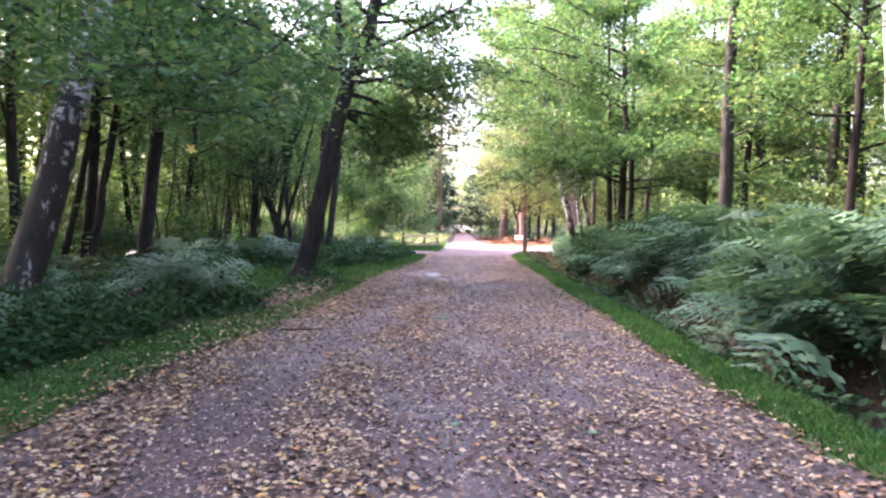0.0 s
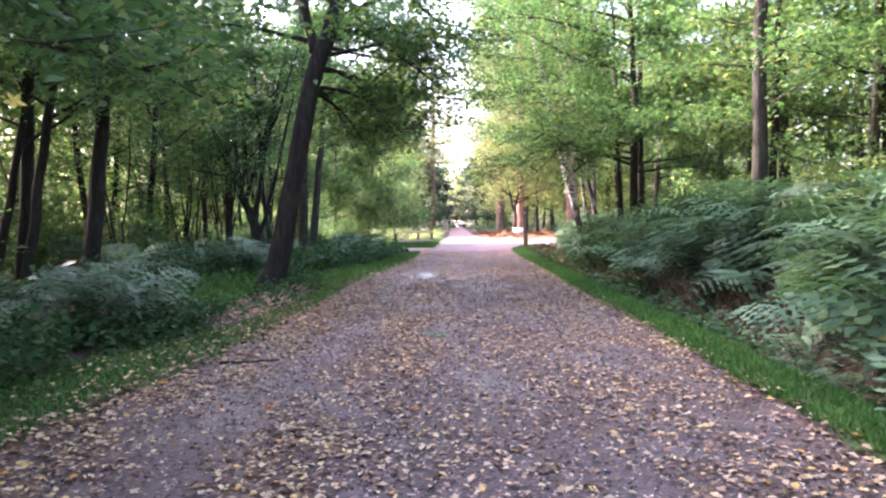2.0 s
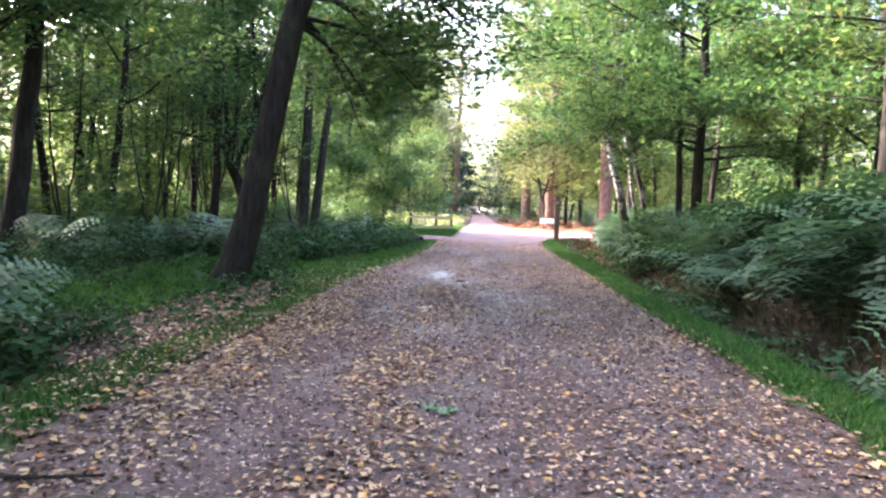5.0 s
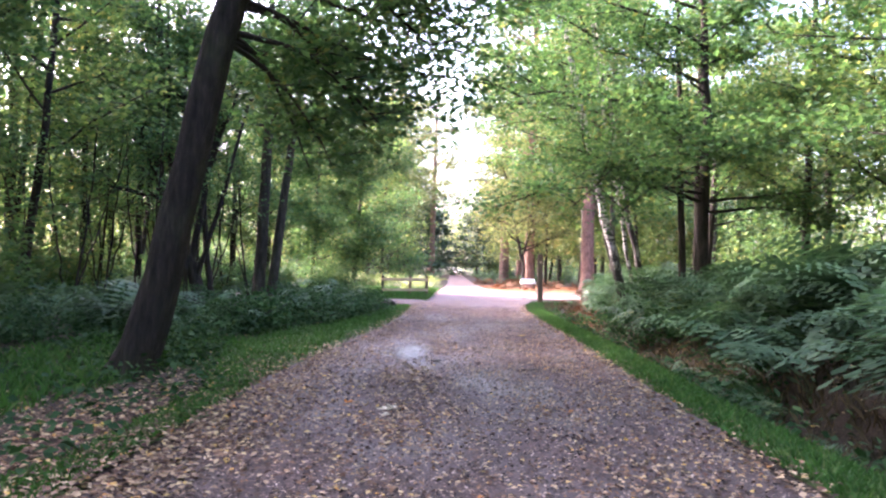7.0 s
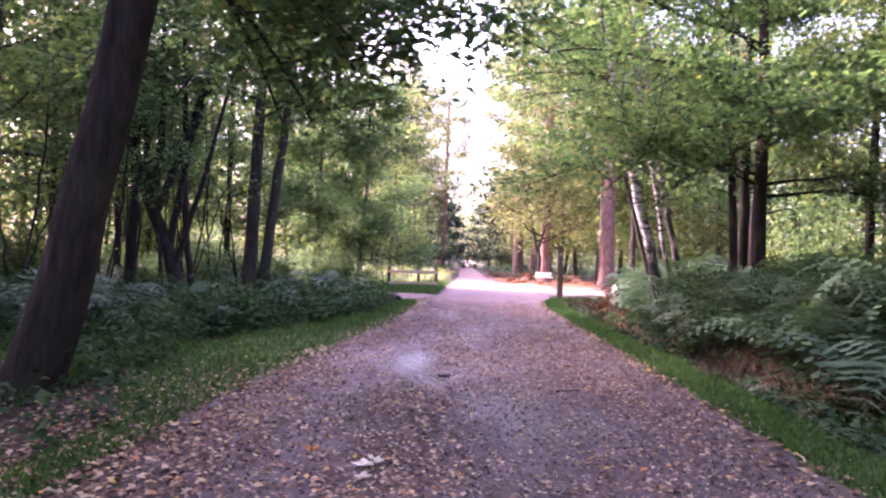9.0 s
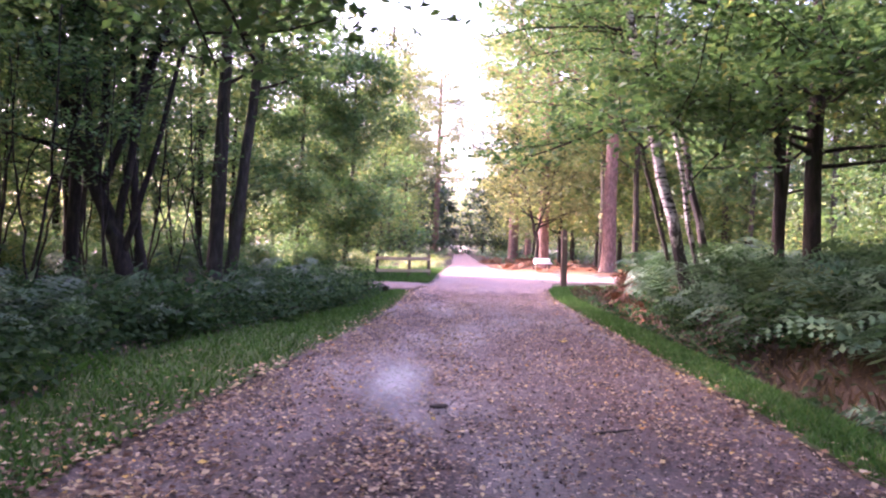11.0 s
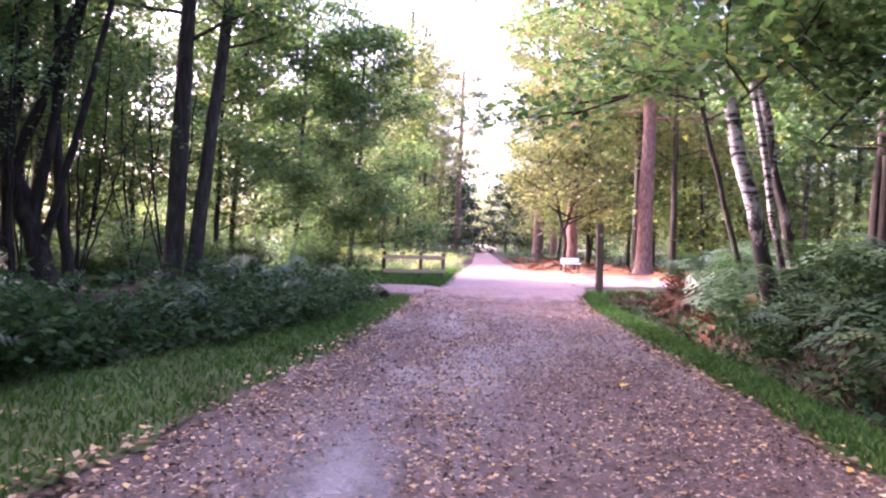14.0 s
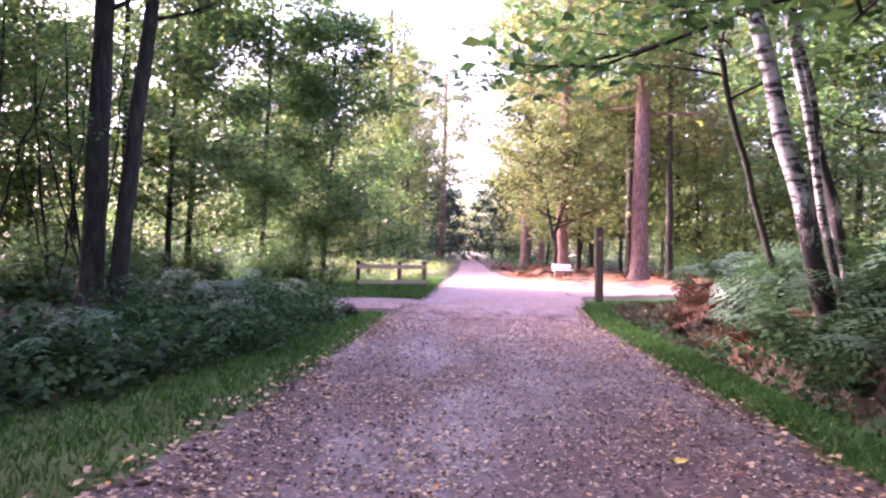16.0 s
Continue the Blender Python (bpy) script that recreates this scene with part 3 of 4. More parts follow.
# old birch by the start
tree("birch_tree", [[(0, 0, 0, 0.25), (0.45, 0, 1.6, 0.21), (1.2, 0, 4.2, 0.17), (2.0, 0.2, 7, 0.12), (2.6, 0.3, 11, 0.05)]],
     [(0, 0.44, (1, -1.04, -0.2), 3.7, -0.5, 0.04), (0, 0.47, (1, -0.8, -0.15), 3.6, -0.6, 0.04), (0, 0.42, (0.8, -1.1, -0.05), 3.2, -0.7, 0.03), (0, 0.5, (1, -0.3, 0.1), 3.2, -0.9, 0.04), (0, 0.4, (0.9, 0.4, 0.1), 2.6, -0.8, 0.04)] + round_limbs(R(13), 12, 0.4, 0.97, 3.0, -0.2, 0.04), OLD_BIRCH, OAK_LEAF,
     "old leaning birch with black plated foot and white upper bark", n_leaf=19000, leaf_size=0.11, limb_bark=OAK_BARK, at=(-5.6, 9.3, 0.1), seed=13, sides=14)
# small maple with low boughs
tree("maple_tree", [stem((0, 0, 0), (-0.2, 0, 11), 0.15, 0.04, (0.12, 0)), stem((-0.25, 0.5, 0), (-0.55, 0.5, 9), 0.1, 0.03)],
     [(0, 0.24, (-1, -0.25, 0.35), 3.8, -0.5, 0.05), (0, 0.3, (-1, -0.1, 0.3), 5.0, -0.4, 0.05), (0, 0.4, (-1, -0.3, 0.35), 5.6, -0.4, 0.05), (0, 0.5, (-1, 0, 0.3), 5.6, -0.3, 0.05), (0, 0.58, (-1, -0.5, 0.3), 5.4, -0.3, 0.05),
      (0, 0.66, (-1, 0.1, 0.3), 5.0, -0.2, 0.05), (0, 0.74, (-1, -0.2, 0.3), 4.0, -0.1, 0.05), (0, 0.22, (1, -0.1, 0.1), 3.0, -0.1, 0.04), (0, 0.35, (1, -0.4, 0.3), 3, 0, 0.04),
      (0, 0.26, (-0.9, -0.7, 0.3), 3.4, -0.6, 0.045), (0, 0.3, (-0.6, -1, 0.3), 3.6, -0.6, 0.045), (0, 0.33, (-1, -0.5, 0.3), 4.4, -0.6, 0.045), (0, 0.36, (-0.3, -1, 0.3), 3.4, -0.6, 0.04)]
     + round_limbs(R(14), 20, 0.22, 0.95, 3.2, 0.0, 0.04, droop=0.2), OAK_BARK, OAK_LEAF, "small maple with dark stem and low spreading boughs", n_leaf=38000, leaf_size=0.14, spread=0.3, flat=0.4,
     at=(6.4, 26, 0.45), seed=14, twigs=7)
# pine beside the bracken
tree("pine_tree", [stem((0, 0, 0), (0.2, 0, 15), 0.18, 0.08)], round_limbs(R(15), 26, 0.16, 0.97, 2.4, 0.1, 0.03, droop=0.05), GREY_BARK, OAK_LEAF, "straight grey-barked pine with thin dead side shoots",
     n_leaf=11000, leaf_size=0.14, at=(7.4, 19.1, 0.4), seed=15)
tree("pine_tree", [stem((0, 0, 0), (-0.4, 0, 15), 0.2, 0.08)], round_limbs(R(16), 20, 0.2, 0.97, 2.4, 0.1, 0.03, droop=0.05), GREY_BARK, OAK_LEAF, "straight grey-barked pine deeper in the wood",
     n_leaf=9000, leaf_size=0.16, at=(11.8, 26.9, 0.5), seed=16)
tree("oak_tree", [stem((0, 0, 0), (0.7, 0, 13), 0.17, 0.05, (-0.15, 0))], round_limbs(R(17), 15, 0.2, 0.97, 2.8, 0.2, 0.04), GREY_BARK, OAK_LEAF, "crooked grey tree behind tall bracken",
     n_leaf=9000, leaf_size=0.16, at=(11.5, 21.5, 0.5), seed=17)
tree("birch_tree", [stem((0, 0, 0), (-0.9, 0, 12), 0.16, 0.05)], round_limbs(R(18), 12, 0.4, 0.97, 2.4, -0.1, 0.03), BIRCH_BARK, LIGHT_LEAF, "pale slender birch behind tall bracken",
     n_leaf=8000, leaf_size=0.1, limb_bark=OAK_BARK, at=(8.9, 14, 0.5), seed=18)
# birches by the ditch end
for k, (x, y, lean, r0, h) in enumerate([(5.4, 29.0, -2.5, 0.13, 11), (6.25, 30.0, -2.0, 0.1, 11), (5.9, 31.4, -1.9, 0.055, 8), (5.85, 29.5, -1.7, 0.06, 10)]):
    tree("birch_tree", [stem((0, 0, 0), (lean, 0.2, h), r0, 0.04, (-0.1, 0))], [(0, 0.5, (-1, -0.1, 0.2), 3.2, -0.5, 0.03), (0, 0.6, (-1, 0.3, 0.2), 3.2, -0.5, 0.03)] + round_limbs(R(60 + k), 12, 0.4, 0.97, 2.6, -0.2, 0.03),
         (BIRCH_BARK, OLD_BIRCH, GREY_BARK, BIRCH_BARK)[k], OAK_LEAF, ("leaning white birch stem with black marks above bracken", "leaning birch with dark plated lower bark", "slim leaning grey stem beside white birches", "thin white birch stem among bracken")[k], n_leaf=6500, leaf_size=0.12, limb_bark=OAK_BARK, at=(x, y, 0.5), seed=60 + k, group="birches by the ditch", sides=12)
tree("oak_tree", [stem((0, 0, 0), (0, 0, 11), 0.14, 0.05)], round_limbs(R(70), 14, 0.25, 0.97, 2.6, 0.0, 0.04), OAK_BARK, OAK_LEAF, "straight dark tree behind the maple", n_leaf=9000, at=(7.8, 30.2, 0.5), seed=70)

# pines beyond the crossing
for k, (x, y, r0, h) in enumerate([(9.9, 55.9, 0.44, 21), (6.35, 57.8, 0.34, 22), (6.3, 76, 0.45, 22), (-0.7, 111.8, 0.45, 24), (-4.5, 100, 0.4, 23), (10.5, 100, 0.4, 23)]):
    tree("scots_pine", [stem((0, 0, 0), (0.2, 0, h), r0, r0 * 0.4)], round_limbs(R(80 + k), 24, 0.38, 0.99, 5.5, 0.2, 0.09, droop=0.1, taper=0.5), PINE_BARK, PINE_LEAF,
         "tall pine with pinkish plated bark", n_leaf=16000, leaf_size=0.34, spread=0.65, flat=0.4, aspect=0.45, three=True, at=(x, y, 0), seed=80 + k, sides=14, twigs=6)
tree("young_oak", [stem((0, 0, 0), (0.1, 0, 2.2), 0.13, 0.1, (0.1, 0)), stem((0.05, 0, 1.9), (-1.4, 0, 8.6), 0.08, 0.03), stem((0.05, 0, 1.9), (1.5, 0.3, 7.6), 0.08, 0.03)],
     round_limbs(R(90), 18, 0.1, 0.97, 3.6, 0.1, 0.05, 1) + round_limbs(R(91), 16, 0.1, 0.97, 3.4, 0.1, 0.05, 2), OAK_BARK, PINE_LEAF, "small yellow-green tree beside the white bench", n_leaf=10000, leaf_size=0.22, spread=0.42, at=(5.6, 56, 0), seed=90)

# ---- the wood behind: a few kinds, repeated ----
kinds = []
for k in range(4):
    r = R(100 + k)
    kinds.append(tree("wood_tree", [stem((0, 0, 0), (r.uniform(-0.8, 0.8), 0, 13), 0.15, 0.05, (0.2, 0.1))], round_limbs(r, 11, 0.14, 0.98, 3.2, 0.15, 0.04), GREY_BARK if k % 2 else OAK_BARK, LIGHT_LEAF if k != 1 else OAK_LEAF,
                     "slender woodland tree in full leaf", n_leaf=5200, leaf_size=0.27, spread=0.62, three=True, aspect=0.75, at=(0, -60 - 6 * k, 0), seed=100 + k, sides=7, twigs=4, group="trees of the wood"))
for k in range(2):
    kinds.append(tree("wood_pine", [stem((0, 0, 0), (0.2, 0, 19), 0.24, 0.09)], round_limbs(R(110 + k), 13, 0.35, 0.99, 3.6, 0.1, 0.06), GREY_BARK, PINE_LEAF,
                     "tall woodland pine with bare lower trunk", "tree", n_leaf=5600, leaf_size=0.36, spread=0.7, aspect=0.5, three=True, at=(8, -60 - 6 * k, 0), seed=110 + k, sides=7, twigs=4, group="pines of the wood"))
for k in range(2):
    kinds.append(tree("tall_oak", [stem((0, 0, 0), (0.6 - k, 0, 17), 0.2, 0.06, (0.25, 0.1))], round_limbs(R(120 + k), 11, 0.2, 0.98, 4.2, 0.15, 0.06, taper=0.45), OAK_BARK, LIGHT_LEAF,
                     "tall oak with a dense high crown, added for shade and screening", n_leaf=5600, leaf_size=0.31, spread=0.8, three=True, aspect=0.75, at=(-8, -60 - 6 * k, 0), seed=120 + k, sides=8, twigs=4, group="tall oaks of the wood"))
r = R(200)
placed = [(-3.6, 18.8), (-6.2, 28.7), (-5.4, 31.3), (6.4, 26), (7.4, 19.1), (-8, 19.4), (5.8, 30), (10, 56), (6.3, 58), (5.6, 56)]
near_kinds = [tree("woodland_oak", [stem((0, 0, 0), (0.8 - 1.2 * k, 0.2, 12), 0.12, 0.04, (0.15, 0.1))], round_limbs(R(130 + k), 15, 0.2, 0.98, 3.0, 0.15, 0.04), OAK_BARK, (OAK_LEAF, LIGHT_LEAF)[k],
                   "slim woodland oak behind the bracken", n_leaf=11000, leaf_size=0.15, spread=0.42, three=True, aspect=0.75, at=(-12 - 6 * k, -60, 0), seed=130 + k, sides=8, twigs=5, group="slim oaks behind the bracken") for k in range(2)]
for k, (x, y) in enumerate([(-10.8, 12.5), (-12.2, 16.2), (-11.4, 26.4), (-9.8, 33), (-12.6, 30.2), (-8.6, 14.6), (9.4, 16.8), (9.8, 23.6), (13.2, 18.6), (10.6, 29.4), (9.2, 33.2), (12.8, 32.4), (13.6, 24.2), (12.6, 13.4)]):
    placed.append((x, y))
    copy_thing(near_kinds[k % 2], Matrix.LocRotScale((x, y, float(land(x, y)) - 0.05), Euler((0, 0, r.uniform(0, 6.28))), (1, 1, r.uniform(0.9, 1.15))))
# unseen oaks added left of the start to keep sun off the track
for k, (x, y) in enumerate([(-8.5, 2.8), (-9.8, 6.6), (-11.4, 10), (-12.2, 4.4), (-8.2, -1.4), (-14.4, 8), (-15.6, 3.8), (-12.8, 13.4)]):
    placed.append((x, y))
    copy_thing(kinds[6 + k % 2], Matrix.LocRotScale((x, y, float(land(x, y)) - 0.05), Euler((0, 0, r.uniform(0, 6.28))), (1, 1, 1)))
# more added shade oaks, kept out of the near view on both sides
count = 0
for _ in range(900):
    left = r.random() < 0.68
    x, y = (r.uniform(-21, -8.2), r.uniform(-12, 41)) if left else (r.uniform(9, 22), r.uniform(-12, 34))
    if count >= 34 or -0.75 * y - 1 < x < 0.75 * y + 1 and -12.5 < x < 13.5 or left and 34.2 < y < 39 or any((x - a) ** 2 + (y - b) ** 2 < 3.1 ** 2 for a, b in placed):
        continue
    placed.append((x, y))
    count += 1
    s = r.uniform(0.85, 1.1)
    copy_thing(kinds[6 + count % 2], Matrix.LocRotScale((x, y, float(land(x, y)) - 0.05), Euler((0, 0, r.uniform(0, 6.28))), (s, s, s)))
for k in range(11):
    x, y, s = -7.6 - 1.15 * k + r.normal(0, 0.3), 40.9 + r.uniform(-1.4, 1.6), r.uniform(0.5, 0.75)
    placed.append((x, y))
    copy_thing(kinds[(0, 6, 1, 2, 7)[k % 5]], Matrix.LocRotScale((x, y, 0.05), Euler((0, 0, r.uniform(0, 6.28))), (s, s, s)))
count = 0
for _ in range(600):
    right = r.random() < 0.62
    x, y = (r.uniform(8, 30), r.uniform(53, 84)) if right else (r.uniform(-16, 0.5), r.uniform(63, 100))
    if count >= 44 or not right and (x > edge_l(y) - 3.5 or x < -5 and y < 75) or any((x - a) ** 2 + (y - b) ** 2 < 2.6 ** 2 for a, b in placed):
        continue
    placed.append((x, y))
    count += 1
    s = r.uniform(0.75, 1.1)
    copy_thing(kinds[(4, 0, 5, 2, 4, 3)[count % 6]], Matrix.LocRotScale((x, y, 0), Euler((0, 0, r.uniform(0, 6.28))), (s, s, s)))
count = 0
for _ in range(4000):
    x, y = r.uniform(-40, 42), r.uniform(-8, 125)
    far = max(edge_l(y) - x, x - edge_r(y))
    if far < (12.5 if 3 < y < 40 else 8.5 if y < 50 else 5.0) or count >= 36:
        continue
    if -34 < x < 1 and 43 < y < 62 or -40 < x < -5 and 60 < y < 74 or 3 < x < 28 and 39 < y < 52 or x < -2 and 34 < y < 39.5:
        continue
    if any((x - a) ** 2 + (y - b) ** 2 < (2.7 if far < 22 else 3.6) ** 2 for a, b in placed):
        continue
    placed.append((x, y))
    count += 1
    k = kinds[4 + count % 2] if (y > 60 and r.random() < 0.6) or (x > 14 and r.random() < 0.25) else kinds[r.integers(0, 4)]
    s = r.uniform(0.8, 1.25)
    copy_thing(k, Matrix.LocRotScale((x, y, float(land(x, y)) - 0.05), Euler((0, 0, r.uniform(0, 6.28))), (s, s, s)))

# low green cover between the trees
r = R(170)
n = 42000
X, Y = r.uniform(-36, 36, n), r.uniform(3, 135, n)
far = np.maximum(edge_l(Y) - X, X - edge_r(Y))
keep = (far > np.where(Y > 62, 0.7, 4.5)) & ~((X > -10) & (X < 1) & (Y > 34.6) & (Y < 45)) & ~((X > 2) & (X < 28) & (Y > 38) & (Y < 66)) & (wob(X, Y, 0.5) > -0.35)
X, Y = X[keep], Y[keep]
P = np.stack([X, Y, land(X, Y) + r.gamma(2.0, 0.17, len(X))], 1)
tagged(new("ground_cover", leaves("ground_cover", P, 0.3, FERN_LEAF, 0.5, 0.5)), "green bracken and seedlings covering the woodland floor", "undergrowth", kind="stuff")

# foliage of the deeper wood on either hand
r = R(180)
P = []
for _ in range(2600):
    y = r.uniform(-6, 62)
    x = edge_l(y) - 10.5 - r.gamma(1.6, 5.0) if r.random() < 0.55 else edge_r(y) + 9.5 + r.gamma(1.6, 5.0)
    if x < 0 and 33.5 < y < 39.5 and x > -14 or x > 0 and 38 < y < 53 or x < 0 and 43 < y:
        continue
    P.append(np.array([x, y, r.uniform(0.6, r.uniform(3, 12))]) + r.normal(0, 1, (30, 3)) * [0.9, 0.9, 0.5])
tagged(new("deep_wood", leaves("deep_wood", np.concatenate(P), 0.28, LIGHT_LEAF, 0.7, 0.75, True)), "pale green foliage deeper in the wood", "trees", kind="stuff")

# hazy pine tops beyond the crossing
r = R(190)
P = []
for _ in range(1500):
    y = r.uniform(59, 125)
    side = r.random() < 0.5
    x = edge_r(y) + 2.5 + r.gamma(1.5, 6.5) if side else edge_l(y) - 4 - r.gamma(1.6, 6)
    P.append(np.array([x, y, r.uniform(2.5, r.uniform(9, 20))]) + r.normal(0, 1, (44, 3)) * [1.4, 1.4, 0.5])
tagged(new("pine_tops", leaves("pine_tops", np.concatenate(P), 0.42, PINE_LEAF, 0.7, 0.6, True)), "soft yellow-green pine tops beyond the crossing", "trees", kind="stuff")

# pale pine crowns closing the far end of the track
P = []
for _ in range(420):
    x, y = r.uniform(-16, 22), r.uniform(132, 176)
    low = 4.5 if edge_l(y) - 3 < x < edge_r(y) + 3 else 1.0
    P.append(np.array([x, y, r.uniform(low, r.uniform(8, 20))]) + r.normal(0, 1, (40, 3)) * [1.5, 1.5, 0.6])
tagged(new("far_pines", leaves("far_pines", np.concatenate(P), 0.5, PINE_LEAF, 0.7, 0.7, True)), "pale pine crowns at the far end of the track", "trees", kind="stuff")

# far woods that close the view
r = R(201)
P, D = [], []
for _ in range(2300):
    a, d = r.uniform(0, 2 * np.pi), r.uniform(58, 100)
    x, y = d * math.cos(a) * 0.8, 60 + d * math.sin(a) * 1.25
    if 60 < y < 158 and edge_l(y) - 3.5 < x < edge_r(y) + 3.5:
        continue
    q = np.array([x, y, r.uniform(0.3, r.uniform(6, 19))]) + r.normal(0, 1, (44, 3)) * [1.9, 1.9, 1.3]
    (D if y > 130 and r.random() < 0.4 else P).append(q)
tagged(new("far_woods", leaves("far_woods", np.concatenate(P), 0.75, LIGHT_LEAF, 0.9, 0.8, True)), "distant mass of woodland foliage closing the view", "trees", kind="stuff")
tagged(new("far_conifers", leaves("far_conifers", np.concatenate(D), 0.7, DARK_LEAF, 0.9, 0.8, True)), "dark distant conifers at the far end", "trees", kind="stuff")
for k, (x, y, w) in enumerate([(-1.5, 118, 1.6), (0.2, 124, 1.5), (-4, 112, 1.8), (6.2, 120, 1.7), (7.5, 112, 1.6), (-7, 108, 2)]):
    tree("dark_conifer", [stem((0, 0, 0), (0, 0, 7 * w), 0.16, 0.03)], round_limbs(R(210 + k), 22, 0.05, 0.98, 2.6 * w, -0.1, 0.04, droop=0.0, taper=0.8), OAK_BARK, DARK_LEAF,
         "dark dense conifer at the far end of the track", n_leaf=2600, leaf_size=0.6, spread=0.5, at=(x, y, 0), seed=210 + k, sides=6, twigs=4, group="conifers at the far end")

# ---- bracken, brambles, grass, fallen leaves ----


def frond_mesh(name, length, rise, material, seed, pairs=10):
    """One bracken frond: an arching stalk with paired, toothed leaflets."""
    r = R(seed)
    V, T = [], []
    s = np.linspace(0, 1, pairs + 5)
    px = length * (0.12 * s + 0.88 * s ** 1.7)
    pz = rise * length * (1 - (1 - s) ** 2.2) - 0.28 * length * s ** 3
    for i in range(len(s) - 1):
        b = len(V)
        w = 0.008 * (1 - 0.7 * s[i])
        V += [(px[i], -w, pz[i]), (px[i], w, pz[i]), (px[i + 1], 0, pz[i + 1])]
        T.append((b, b + 1, b + 2))
    for i in range(5, len(s)):
        u = (i - 5) / (len(s) - 5)
        l = length * 0.46 * (1 - u) ** 0.85 * min(1, 0.7 + u * 2.2) + 0.02
        w = l * 0.125 + 0.01
        for side in (-1, 1):
            d = np.array([0.4, side, -0.1 + r.uniform(-0.15, 0.12)])
            d /= np.linalg.norm(d)
            o = np.array([px[i], 0, pz[i]])
            k = 3
            for j in range(k):
                a0, wj = j / k, w * (1 - j / k) ** 0.7
                c = o + d * l * (a0 + 0.5 / k) - np.array([0, 0, 0.2 * l * a0 * a0])
                q = np.array([1, 0, 0.15]) * wj
                e = d * l * 0.55 / k
                b = len(V)
                V += [c - e, c + q + e * 0.6, c + e * 1.3, c - q + e * 0.6]
                T += [(b, b + 1, b + 2), (b, b + 2, b + 3)]
    return tri_mesh(name, V, T, material)


def fern(name, fronds, n, seed, label, group):
    r = R(seed)
    root = tagged(empty_at(name), label, "fern", group)
    for i in range(n):
        ob = under("frond", fronds[r.integers(0, len(fronds))], root)
        k = r.uniform(0.7, 1.15)
        ob.matrix_basis = Matrix.LocRotScale((0, 0, 0), Euler((r.normal(0, 0.25), r.uniform(-0.4, 0.4), i * 6.283 / n + r.normal(0, 0.3))), (k, k, k))
    return root


GREEN_FRONDS = [frond_mesh("frond", 1.05 + 0.12 * k, 1.1 - 0.1 * k, FERN_LEAF, 300 + k, 12) for k in range(4)]
GOLD_FRONDS = [frond_mesh("frond", 0.95, 0.9 - 0.1 * k, FERN_GOLD, 310 + k) for k in range(2)]
DEAD_FRONDS = [frond_mesh("frond", 0.8, 0.55 - 0.2 * k, FERN_DEAD, 320 + k, 10) for k in range(2)]
ferns = [fern("bracken_fern", GREEN_FRONDS, 7 + k, 330 + k, "arching blue-green bracken on the ditch bank", "bracken along the track") for k in range(3)]
gold = fern("bracken_fern", GOLD_FRONDS, 7, 340, "yellowing bracken in the clearing", "bracken in the clearing")
dead = fern("dead_fern", DEAD_FRONDS, 8, 341, "collapsed rust-brown dead bracken", "dead bracken")


def plant(kind, x, y, s, r, lift=0.0):
    return copy_thing(kind, Matrix.LocRotScale((x, y, float(land(x, y)) - 0.03 + lift), Euler((r.normal(0, 0.08), r.normal(0, 0.08), r.uniform(0, 6.28))), (s, s, s)))


r = R(400)
for _ in range(145):
    y = r.uniform(5.0, 33)
    x = edge_r(y) + 2.0 - 0.35 * ease(7, 9, y) + 0.45 * ease(19, 25, y) + r.gamma(1.6, 0.8)
    plant(ferns[r.integers(0, 3)], x, y, r.uniform(0.75, 1.3) * (1 - 0.3 * ease(18, 26, y)), r)
for _ in range(22):
    y = r.uniform(20, 31)
    plant(ferns[r.integers(0, 3)], edge_r(y) + r.uniform(1.9, 3.6), y, r.uniform(0.65, 0.95), r)
for _ in range(16):
    y = r.uniform(9, 20)
    plant(ferns[r.integers(0, 3)], edge_r(y) + r.uniform(0.95, 1.3), y, r.uniform(0.35, 0.55), r)
for _ in range(82):
    y = r.uniform(4, 34)
    x = edge_l(y) - verge_l(y) - 0.45 - r.gamma(1.5, 1.5)
    if 13 < y < 19.6 and x > -4.6:
        continue
    plant(ferns[r.integers(0, 3)], x, y, r.uniform(0.5, 0.8) - 0.12 * ease(20, 26, y), r)
for _ in range(48):
    y = r.uniform(44.5, 62)
    x = edge_l(y) - 0.5 - r.gamma(1.6, 1.8) - 1.6 * (y < 46)
    plant(gold, x, y, r.uniform(0.7, 1.1), r)
for _ in range(16):
    y = r.uniform(29, 35.5)
    plant(dead, edge_r(y) + r.uniform(1.6, 2.8), y, r.uniform(0.6, 0.9), r)
for _ in range(12):
    y = r.uniform(31.3, 34.6)
    plant(dead, edge_r(y) + r.uniform(1.7, 3.0), y, r.uniform(0.5, 0.75), r)
for x, y in [(6.6, 36.2), (7.3, 36.8), (6.2, 37.0), (7.9, 36.1), (7.0, 37.6)]:
    plant(ferns[1], x, y, r.uniform(0.6, 0.8), r)
for _ in range(36):
    y = r.uniform(53, 75)
    plant(dead, edge_r(y) + 0.5 + 12 * r.random() ** 1.8, y, r.uniform(0.8, 1.3), r)
for ob in (*ferns, gold, dead):
    ob.matrix_world = Matrix.Translation((-7.0 - 1.1 * (ob.matrix_world.translation.x + len(ob.children) % 5), 14 + len(ob.children), 0.1))


